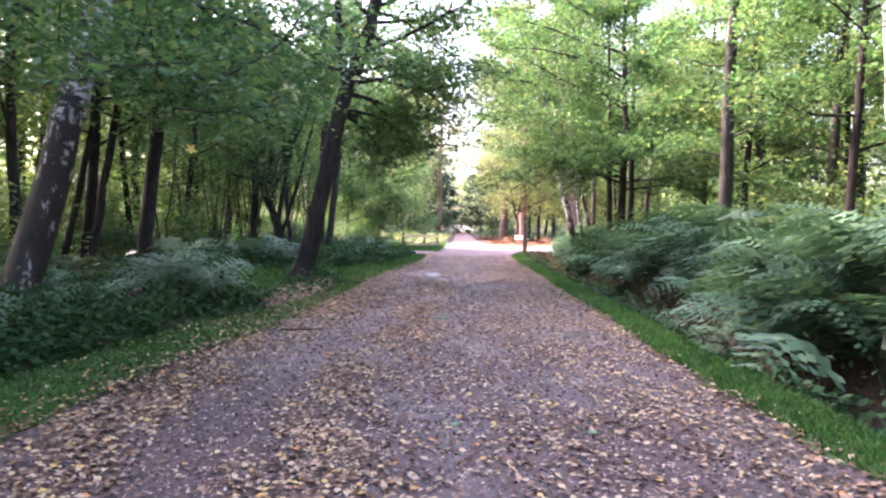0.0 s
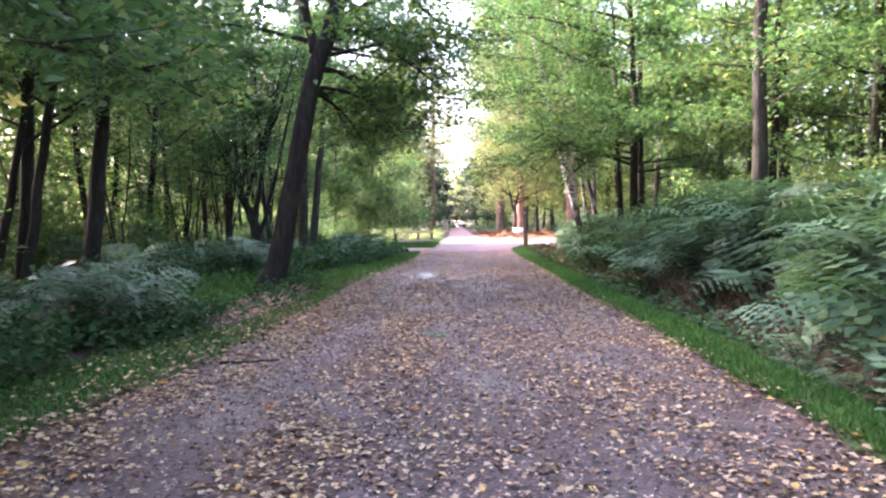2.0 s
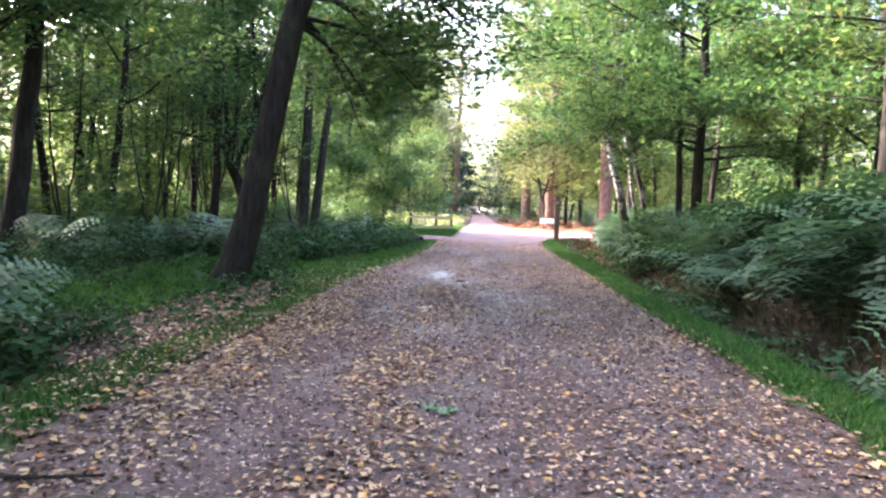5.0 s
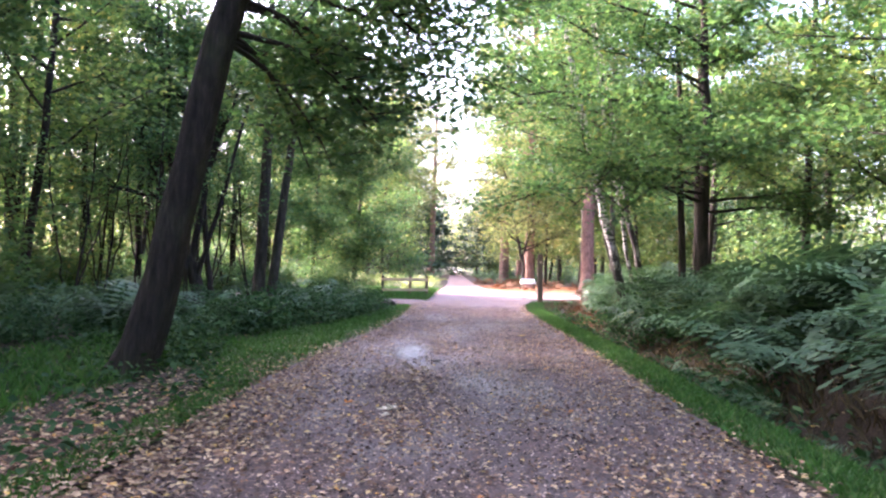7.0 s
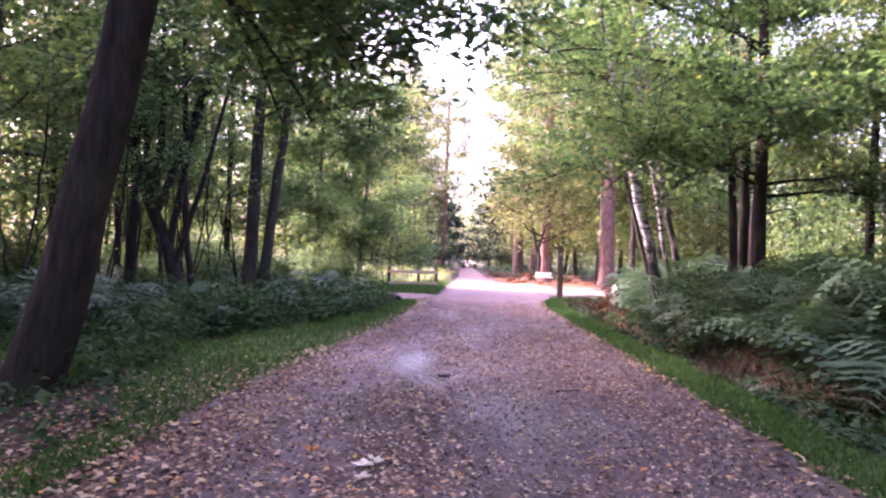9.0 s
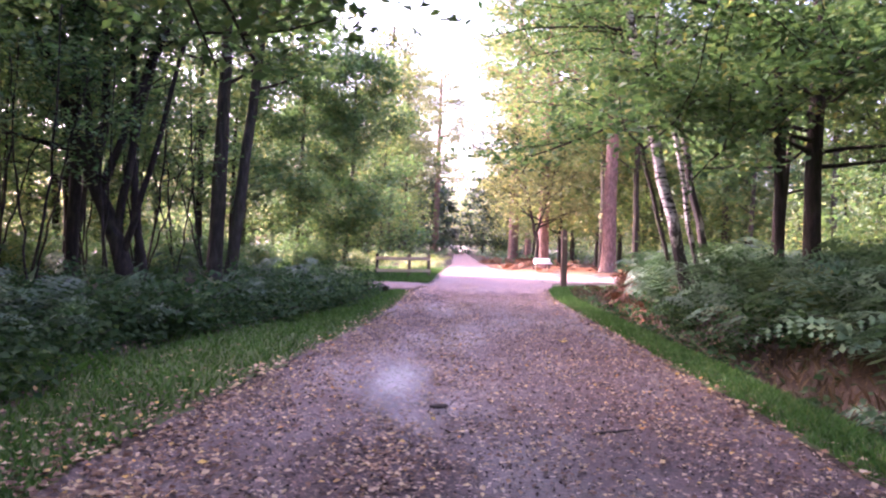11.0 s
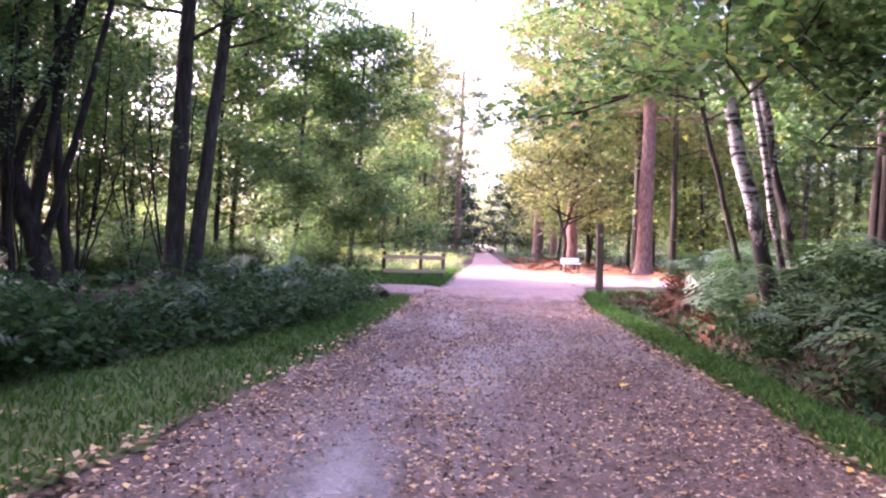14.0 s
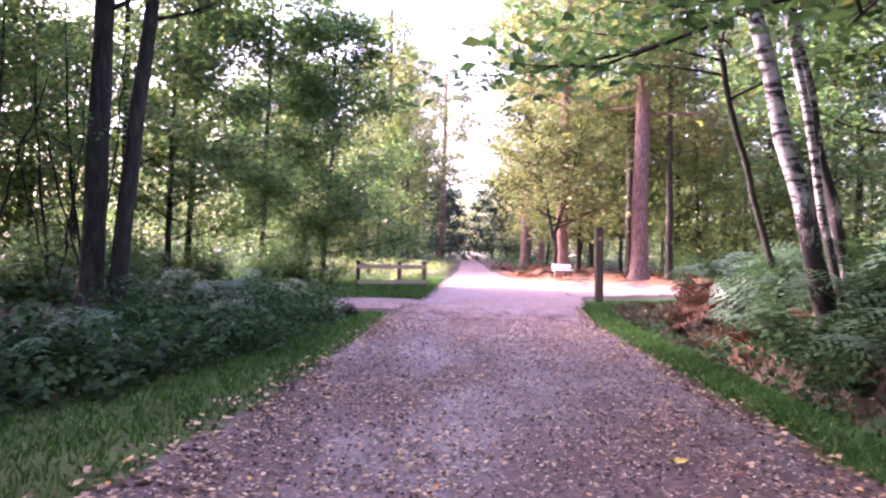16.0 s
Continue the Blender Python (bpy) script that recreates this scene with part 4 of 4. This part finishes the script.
def bush(name, width, height, n, size, material, seed, label, category, group, canes=12, rise=(0.4, 1.6), three=False):
    """A bush: thin canes that arch from one root, and its foliage."""
    r = R(seed)
    P, paths = [], []
    for i in range(canes):
        a = r.uniform(0, 6.28)
        p = limb_path((0, 0, 0), (math.cos(a), math.sin(a), r.uniform(*rise)), height * r.uniform(0.8, 1.3), -0.5, r, 6, 0.15)
        p[:, :2] *= width / height
        p[:, 2] = np.maximum(p[:, 2], 0.01)
        paths.append(p)
        P.extend(p[1:])
        P.extend((p[1:] + p[:-1]) / 2)
    P = np.array(P)
    q = P[r.integers(0, len(P), n)] + r.normal(0, 1, (n, 3)) * [0.13 * width, 0.13 * width, 0.12 * height]
    q[:, 2] = np.abs(q[:, 2])
    V, T = leaf_arrays(q, size, 0.7, 0.75, 0.1, r, three)
    root = tagged(new(name, tri_mesh(name, V, T, material)), label, category, group)
    for p in paths[:2]:
        v, f = [], []
        tube(p, np.linspace(0.012, 0.004, 6) * (1 + 0.6 * height), 3, v, f)
        under("cane", mesh_of("cane", v, f, GREY_BARK), root)
    return root


def set_down(ob, x, y, s, r):
    return copy_thing(ob, Matrix.LocRotScale((x, y, float(land(x, y)) - 0.04), Euler((0, 0, r.uniform(0, 6.28))), (s, s, s)))


BUSHES = [bush("bramble_bush", 0.85, 0.6 + 0.1 * k, 620, 0.09, BRAMBLE, 500 + k, "low dark green brambles beside the grass", "bush", "brambles along the track") for k in range(3)]
r = R(501)
for k in range(150):
    y = r.uniform(3, 34)
    x = edge_l(y) - verge_l(y) - 0.15 - r.gamma(1.5, 1.5)
    if 13 < y < 20 and x > -5.0:
        continue
    set_down(BUSHES[k % 3], x, y, r.uniform(0.6, 1.15), r)
for k in range(40):
    y = r.uniform(19, 31)
    set_down(BUSHES[k % 3], edge_r(y) + 1.75 + r.gamma(1.4, 0.9), y, r.uniform(0.8, 1.35), r)
for k, ob in enumerate(BUSHES):
    ob.matrix_world = pose(-5.2 - k, 22 + k, 0.1)

SHRUBS = [bush("understorey_shrub", 2.6, 3.2 + 0.8 * k, 1700, 0.18, (LIGHT_LEAF, OAK_LEAF, LIGHT_LEAF)[k], 150 + k, "leafy green shrub under the trees", "shrub", "shrubs of the wood", 10, (0.6, 2.6), True) for k in range(3)]
r = R(160)
k = 0
for _ in range(2000):
    x, y = r.uniform(-34, 34), r.uniform(4, 120)
    far = max(edge_l(y) - x, x - edge_r(y))
    if k >= 70 or far < (9 if y < 60 else 4.5) or -34 < x < 1 and 40 < y < 60 or 3 < x < 24 and 39 < y < 53 or x < -2 and 34 < y < 39.5:
        continue
    set_down(SHRUBS[k % 3], x, y, r.uniform(0.7, 1.3), r)
    k += 1
for k in range(46):
    y = r.uniform(10, 43)
    if 34 < y < 39.5:
        continue
    set_down(SHRUBS[(1, 0, 1, 2)[k % 4]], -8.6 - r.gamma(1.5, 2.6), y, r.uniform(0.55, 0.95), r)
HEDGE = bush("hedge_shrub", 1.5, 1.7, 3600, 0.12, OAK_LEAF, 158, "dense dark green shrub at the wood's edge", "shrub", "shrubs by the side path", 14, (0.5, 2.2), True)
for k in range(30):
    x = -5.6 - 0.42 * k + r.normal(0, 0.3)
    set_down(HEDGE, x, (40.6, 33.4)[k % 2] + r.uniform(-0.7, 0.8), r.uniform(0.6, 0.95) * (1 if x < -7 else 0.8), r)
HEDGE.matrix_world = pose(-4.6, 42.6, 0.05)
for x, y, k in [(-5.3, 43.2, 0.55), (-4.4, 43.6, 0.5), (-3.6, 44.0, 0.45), (-6.4, 42.6, 0.55), (-7.6, 41.6, 0.6), (-9.0, 41.2, 0.6), (-10.4, 41.0, 0.65), (-11.8, 40.8, 0.6), (-5.8, 44.6, 0.6), (-13.4, 41, 0.7), (-15, 41, 0.7)]:
    set_down(SHRUBS[1], x, y, k, r)
for k in range(18):
    set_down(SHRUBS[(1, 0)[k % 2]], 9.5 + r.gamma(1.5, 2.6), r.uniform(10, 37), r.uniform(0.55, 0.9), r)
for k, ob in enumerate(SHRUBS):
    ob.matrix_world = pose(-16, 24 + 5 * k, 0.1)

# grass
r = R(600)


def blades(name, X, Y, h, label):
    n = len(X)
    Z = land(X, Y)
    a, lean = r.uniform(0, 6.28, n), r.normal(0, 0.35, (n, 2))
    H = h * r.uniform(0.5, 1.3, n)
    w = 0.006 + 0.004 * r.random(n)
    base = np.stack([X, Y, Z], 1)
    side = np.stack([np.cos(a), np.sin(a), np.zeros(n)], 1) * w[:, None]
    mid = base + np.column_stack([lean * H[:, None] * 0.4, H * 0.6])
    tip = base + np.column_stack([lean * H[:, None] * 1.2, H])
    V = np.stack([base - side, base + side, mid + side * 0.8, tip], 1).reshape(-1, 3)
    i = np.arange(n)[:, None] * 4
    T = np.concatenate([i + [[0, 1, 2]], i + [[0, 2, 3]]], 1).reshape(-1, 3)
    return tagged(new(name, tri_mesh(name, V, T, GRASS)), label, "grass", kind="stuff")


n = 34000
Y = 3 + 31 * r.random(n) ** 1.2
Y = Y[verge_l(Y) > 0.3]
n = len(Y)
D = verge_l(Y) * r.beta(1.2, 1.3, n) * 1.15 + 0.05
blades("grass", edge_l(Y) - D, Y, 0.065, "short green grass along the shaded verge")
n = 34000
Y = 3 + 36 * r.random(n) ** 1.1
D = (0.62 + 3.2 * ease(36.5, 39, Y)) * r.random(n) + 0.05
blades("grass", edge_r(Y) + D, Y, 0.075, "short green grass between track and ditch")
n = 9000
Y = 12 + 24 * r.random(n)
bank_grass = blades("dead_grass", edge_r(Y) + 0.75 + 2.2 * r.random(n) ** 1.2, Y, 0.2, "dry brown grass and stems on the ditch bank")
bank_grass.data.materials[0] = DRY_GRASS
n = 5000
Y = r.uniform(14, 21, n)
blades("grass", edge_l(Y) - 1.5 - 2.0 * r.random(n), Y, 0.16, "tufts of thin grass round the oak")
n = 16000
Y = 38.5 + 14 * r.random(n) ** 1.3
blades("grass", edge_l(Y) - 0.1 - 9 * r.random(n) ** 1.5, Y, 0.14, "sunlit grass round the wooden fence")

# low weeds where the grass meets the wood and the ditch
n = 26000
Y = 3 + 31 * r.random(n) ** 1.2
left = r.random(n) < 0.7
X = np.where(left, edge_l(Y) - verge_l(Y) + 0.1 - r.gamma(1.4, 0.75, n), edge_r(Y) + 0.6 + r.gamma(1.3, 0.4, n))
near_oak = left & (Y > 12.5) & (Y < 18.2) & (X > -4.2)
keep = (wob(X, Y, 1.6) > -0.3) & (~near_oak | (r.random(n) < 0.25))
P = np.stack([X, Y, land(X, Y) + r.gamma(2.0, 0.075, n)], 1)[keep]
tagged(new("low_weeds", leaves("low_weeds", P, 0.1, BRAMBLE, 0.5, 0.7)), "low green weeds and seedlings edging the grass", "undergrowth", kind="stuff")

# fallen leaves: thick at the left, in drifts between the wheel tracks, thinning ahead
r = R(700)


def litter(name, X, Y, size, label, lift=0.022):
    P = np.stack([X, Y, land(X, Y) + lift + 0.008 * r.random(len(X))], 1)
    V, T = leaf_arrays(P, size, 0.22, 0.72, 0.12, r)
    return tagged(new(name, tri_mesh(name, V, T, FALLEN)), label, "leaves", kind="stuff")


n = 190000
Y = -2 + 42 * r.random(n) ** 1.2
u = r.random(n)
W = edge_r(Y) - edge_l(Y)
drift = 0.42 + 0.95 * np.exp(-((u - 0.06) / 0.1) ** 2) + 0.95 * np.exp(-((u - 0.36) / 0.09) ** 2) + 0.3 * np.exp(-((u - 0.82) / 0.14) ** 2)
drift *= 1 - 0.85 * np.exp(-((u - 0.235) / 0.06) ** 2) * (1 - ease(12, 22, Y))
keep = r.random(n) < drift * np.clip(0.62 + 0.7 * wob(u * 14, Y * 1.7), 0.15, 1) * np.clip(1.15 - 0.028 * Y, 0.25, 1)
X = edge_l(Y) + W * u
litter("fallen_leaves", X[keep], Y[keep], 0.055 - 0.0006 * Y[keep], "tan and yellow autumn leaves scattered on the gravel")
n = 70000
Y = 1 + 34 * r.random(n) ** 1.1
X = edge_l(Y) + (edge_r(Y) - edge_l(Y)) * r.random(n)
P = np.stack([X, Y, land(X, Y) + 0.017 + 0.006 * r.random(n)], 1)
V, T = leaf_arrays(P, 0.03, 0.5, 0.75, 0.22, r, True)
tagged(new("leaf_crumbs", tri_mesh("leaf_crumbs", V, T, CRUMB)), "dark and pale crumbs of broken leaf and grit", "leaves", kind="stuff")
n = 1500
Y = 1 + 14 * r.random(n)
litter("fallen_leaves", edge_l(Y) - verge_l(Y) * r.random(n) ** 1.4, Y, 0.05, "leaves caught in the shaded grass", 0.05)
n = 7500
Y = r.normal(14.8, 2.4, n)
litter("fallen_leaves", edge_l(Y) + r.normal(-0.4, 0.75, n), Y, 0.055, "thick brown leaf drift round the oak foot", 0.03)
n = 5000
Y = 1 + 36 * r.random(n)
side = r.random(n) < 0.55
X = np.where(side, edge_l(Y) + r.normal(-0.02, 0.12, n), edge_r(Y) + r.normal(0.0, 0.1, n))
litter("fallen_leaves", X, Y, 0.062, "drift of pale leaves along the grass edge", 0.03)
n = 6000
Y = 3 + 34 * r.random(n)
X = np.where(r.random(n) < 0.5, edge_r(Y) + r.uniform(0.6, 3.2, n), edge_l(Y) - verge_l(Y) - r.uniform(0.0, 3.5, n))
litter("fallen_leaves", X, Y, 0.07, "brown leaf litter on the forest floor", 0.02)

# ---- fence, post, bench and small things ----


def box(name, size, m, material, parent, bevel=0.012, label=""):
    bm = bmesh.new()
    bmesh.ops.create_cube(bm, size=1)
    bmesh.ops.scale(bm, vec=size, verts=bm.verts)
    bmesh.ops.bevel(bm, geom=bm.edges[:], offset=bevel, segments=2, affect="EDGES")
    me = bpy.data.meshes.new(name)
    bm.to_mesh(me)
    bm.free()
    me.materials.append(material)
    ob = under(name, me, parent, label)
    ob.matrix_basis = m
    return ob


fence = tagged(empty_at("wooden_fence", pose(-2.3, 41.4, 0.03, 0, 0, 27)), "low weathered two-rail wooden fence on grass", "fence")
for x in (0, 1.35, 2.2):
    box("post", (0.1, 0.1, 1.25), pose(x, 0, 0.3), OAK_BARK if x == 0 else WOOD, fence)
for z in (0.28, 0.75):
    box("rail", (2.3, 0.045, 0.12), pose(1.1, -0.055, z), PALE_WOOD, fence, 0.008)


# waymark post on the corner
post = tagged(empty_at("wooden_post", pose(4.38, 38.5, 0, 0, -1.0, 8)), "tall square weathered wooden post on the grass corner", "post")
box("shaft", (0.19, 0.17, 2.3), pose(0, 0, 0.85), WOOD, post, 0.02)
box("marker_plate", (0.1, 0.012, 0.1), pose(0.0, -0.09, 1.7), PALE_WOOD, post, 0.003, "small square waymark plate")

# white bench under the pine
bench = tagged(empty_at("bench", pose(5.95, 54.8, 0.02, 0, 0, 8)), "small white-topped bench beside a young tree", "bench")
box("seat", (0.95, 0.42, 0.07), pose(0, 0, 0.46), WHITE, bench, 0.01)
box("backrest", (0.95, 0.05, 0.2), pose(0, 0.2, 0.63, -8), WHITE, bench, 0.01)
for x in (-0.36, 0.36):
    box("leg", (0.09, 0.36, 0.46), pose(x, 0, 0.2), WOOD, bench, 0.01)

# white gate far down the track
gate = tagged(empty_at("white_gate", pose(3.4, 150, 0.0)), "white painted gate closing the far end", "gate")
for x in (-1.4, 1.4):
    box("post", (0.18, 0.18, 1.5), pose(x, 0, 0.7), WHITE, gate)
for z in (0.4, 0.8, 1.15):
    box("rail", (2.7, 0.06, 0.13), pose(0, 0, z), WHITE, gate)

# sawn log end on the verge
lv, lf = [], []
tube([(0, -0.2, 0), (0, -0.1, 0.0), (0, 0.2, 0.01), (0, 0.55, 0.02)], [0.105, 0.115, 0.115, 0.105], 12, lv, lf, 0.03)
lf.append(tuple(range(11, -1, -1)))
log = tagged(new("log", mesh_of("log", lv, lf, OAK_BARK)), "short dark sawn log lying on the verge", "log")
log.matrix_world = pose(-1.36, 33.2, 0.12, 0, 0, 12)

# wet patch: a thin film that breaks up toward its rim
pv, pf = [(0, 0, 0)], []
for i in range(48):
    a = i * math.tau / 48
    pv.append((0.85 * math.cos(a), 3.6 * math.sin(a), 0))
    pf.append((0, i + 1, (i + 1) % 48 + 1))
WET, wt, wb = stuff_of("wet_gravel", 0.25, 0.8)
wn = noise_of(wt, coords(wt), 14, 6, 0.7)
wt.links.new(ramp(wt, wn, [(0.35, (0.02, 0.014, 0.014)), (0.65, (0.07, 0.05, 0.046))]), wb.inputs["Base Color"])
wt.links.new(ramp(wt, wn, [(0.42, (0.16,) * 3), (0.6, (0.62,) * 3)]), wb.inputs["Roughness"])
bump(wt, wb, noise_of(wt, coords(wt), 38, 6, 0.75), 0.4, 0.008)
wl = wt.nodes.new("ShaderNodeVectorMath")
wl.operation = "LENGTH"
wt.links.new(coords(wt, (1.05, 0.25, 1)), wl.inputs[0])
ws = wt.nodes.new("ShaderNodeMath")
ws.operation = "MULTIPLY_ADD"
ws.inputs[1].default_value = 1.15
wt.links.new(noise_of(wt, coords(wt, (1, 0.5, 1)), 9.0, 8, 0.82), ws.inputs[0])
wt.links.new(wl.outputs["Value"], ws.inputs[2])
wm = wt.nodes.new("ShaderNodeMixShader")
wt.links.new(ramp(wt, ws.outputs[0], [(0.62, (0, 0, 0)), (1.05, (1, 1, 1))]), wm.inputs[0])
wt.links.new(wb.outputs[0], wm.inputs[1])
wt.links.new(wt.nodes.new("ShaderNodeBsdfTransparent").outputs[0], wm.inputs[2])
wt.links.new(wm.outputs[0], wt.nodes["Material Output"].inputs[0])
puddle = tagged(new("puddle", mesh_of("puddle", pv, pf, WET)), "shallow wet patch shining on the gravel", "puddle")
puddle.matrix_world = pose(-0.27, 20.9, 0.0185)


# large single leaves, sticks and stones on the gravel
def lobed_leaf(name, x, y, size, colour, turn, label):
    bm = bmesh.new()
    r = R(int(abs(x * 1000 + y * 100)))
    c = bm.verts.new((0, 0, 0.004))
    ring = []
    for i in range(20):
        a = i * math.tau / 20
        k = (1.0, 0.72, 0.42, 0.7)[i % 4] * (1.15 if i < 3 or i > 17 else 0.9) * r.uniform(0.85, 1.15)
        ring.append(bm.verts.new((math.cos(a) * size * k, math.sin(a) * size * k, abs(r.normal(0, 0.012)) + 0.01 * k)))
    for i in range(20):
        bm.faces.new((c, ring[i], ring[(i + 1) % 20]))
    tail = [bm.verts.new(p) for p in ((-size * 0.8, 0.004, 0.008), (-size * 0.8, -0.004, 0.008), (-size * 1.7, 0, 0.012))]
    bm.faces.new(tail)
    me = bpy.data.meshes.new(name)
    bm.to_mesh(me)
    bm.free()
    me.materials.append(colour)
    ob = tagged(new(name, me), label, "leaf")
    ob.matrix_world = pose(x, y, float(land(x, y)) + 0.024, 0, 0, turn)
    return ob


def plain_leaf(name, a, b):
    return leaf_material(name, [(0, a), (1, b)], 0.1, 0.6, (1, 0.9, 0.7))


PALE, ORANGE, YELLOW, GREEN = (plain_leaf("pale_leaf", (0.55, 0.48, 0.36), (0.6, 0.52, 0.38)), plain_leaf("orange_leaf", (0.5, 0.17, 0.04), (0.55, 0.2, 0.05)),
                               plain_leaf("yellow_leaf", (0.6, 0.4, 0.06), (0.62, 0.44, 0.1)), plain_leaf("green_leaf", (0.1, 0.2, 0.1), (0.16, 0.27, 0.14)))
for x, y, size, m, turn, tone in [(-0.34, 16.13, 0.11, PALE, 30, "pale cream"), (-0.28, 16.25, 0.08, PALE, 140, "pale cream"), (-0.74, 16.45, 0.07, ORANGE, 80, "orange brown"), (1.95, 24.2, 0.07, YELLOW, 20, "bright yellow"),
                                 (0.0, 3.75, 0.05, ORANGE, 60, "orange brown"), (1.45, 3.45, 0.05, ORANGE, 10, "orange brown"), (-2.15, 3.5, 0.06, YELLOW, 200, "bright yellow"), (-0.33, 15.86, 0.07, PALE, 75, "pale cream"),
                                 (0.12, 5.3, 0.055, GREEN, 15, "grey green"), (1.1, 5.15, 0.05, GREEN, 260, "grey green"), (-1.27, 8.0, 0.06, ORANGE, 250, "orange brown"), (-2.6, 14.9, 0.09, YELLOW, 100, "yellow")]:
    lobed_leaf("fallen_leaf", x, y, size, m, turn, tone + " fallen leaf lying on the gravel")
for k, (dx, dy, turn) in enumerate([(0, 0, 10), (0.09, 0.03, 190), (-0.08, 0.05, 120), (0.04, -0.05, 300), (-0.03, 0.1, 60)]):
    lobed_leaf("oak_sprig_leaf", 0.01 + dx, 11.28 + dy, 0.055, GREEN, turn, "green leaf of a fallen oak sprig on gravel")


def stick(x, y, length, rad, turn, seed):
    r = R(seed)
    p = limb_path((0, 0, 0), (1, 0, 0), length, 0, r, 7, 0.08)
    p[:, 2] = np.abs(p[:, 2]) * 0.3
    v, f = [], []
    tube(p, np.linspace(rad, rad * 0.5, 7), 6, v, f, 0.08, r)
    ob = tagged(new("stick", mesh_of("stick", v, f, OAK_BARK)), "thin dark fallen stick on the gravel", "stick")
    ob.matrix_world = pose(x, y, float(land(x, y)) + 0.012 + rad, 0, 0, turn)


amber = lobed_leaf("hanging_leaf", 0, 0, 0.06, YELLOW, 0, "amber leaf hanging from the birch bough")
amber.matrix_world = pose(-2.36, 6.7, 2.14, 70, 20, 30)
stick(1.3, 19.1, 0.36, 0.011, 8, 1)
stick(-2.2, 9.85, 0.6, 0.016, -6, 2)
bm = bmesh.new()
bmesh.ops.create_icosphere(bm, subdivisions=2, radius=1)
for v in bm.verts:
    v.co = Vector((v.co.x * 0.085, v.co.y * 0.05, v.co.z * 0.016)) * (1 + 0.6 * noise.noise(v.co * 2))
me = bpy.data.meshes.new("stone")
bm.to_mesh(me)
bm.free()
me.materials.append(OAK_BARK)
stone = tagged(new("stone", me), "flat dark stone lying on the wet gravel", "stone")
stone.matrix_world = pose(0.17, 19.75, 0.028, 0, 0, 20)
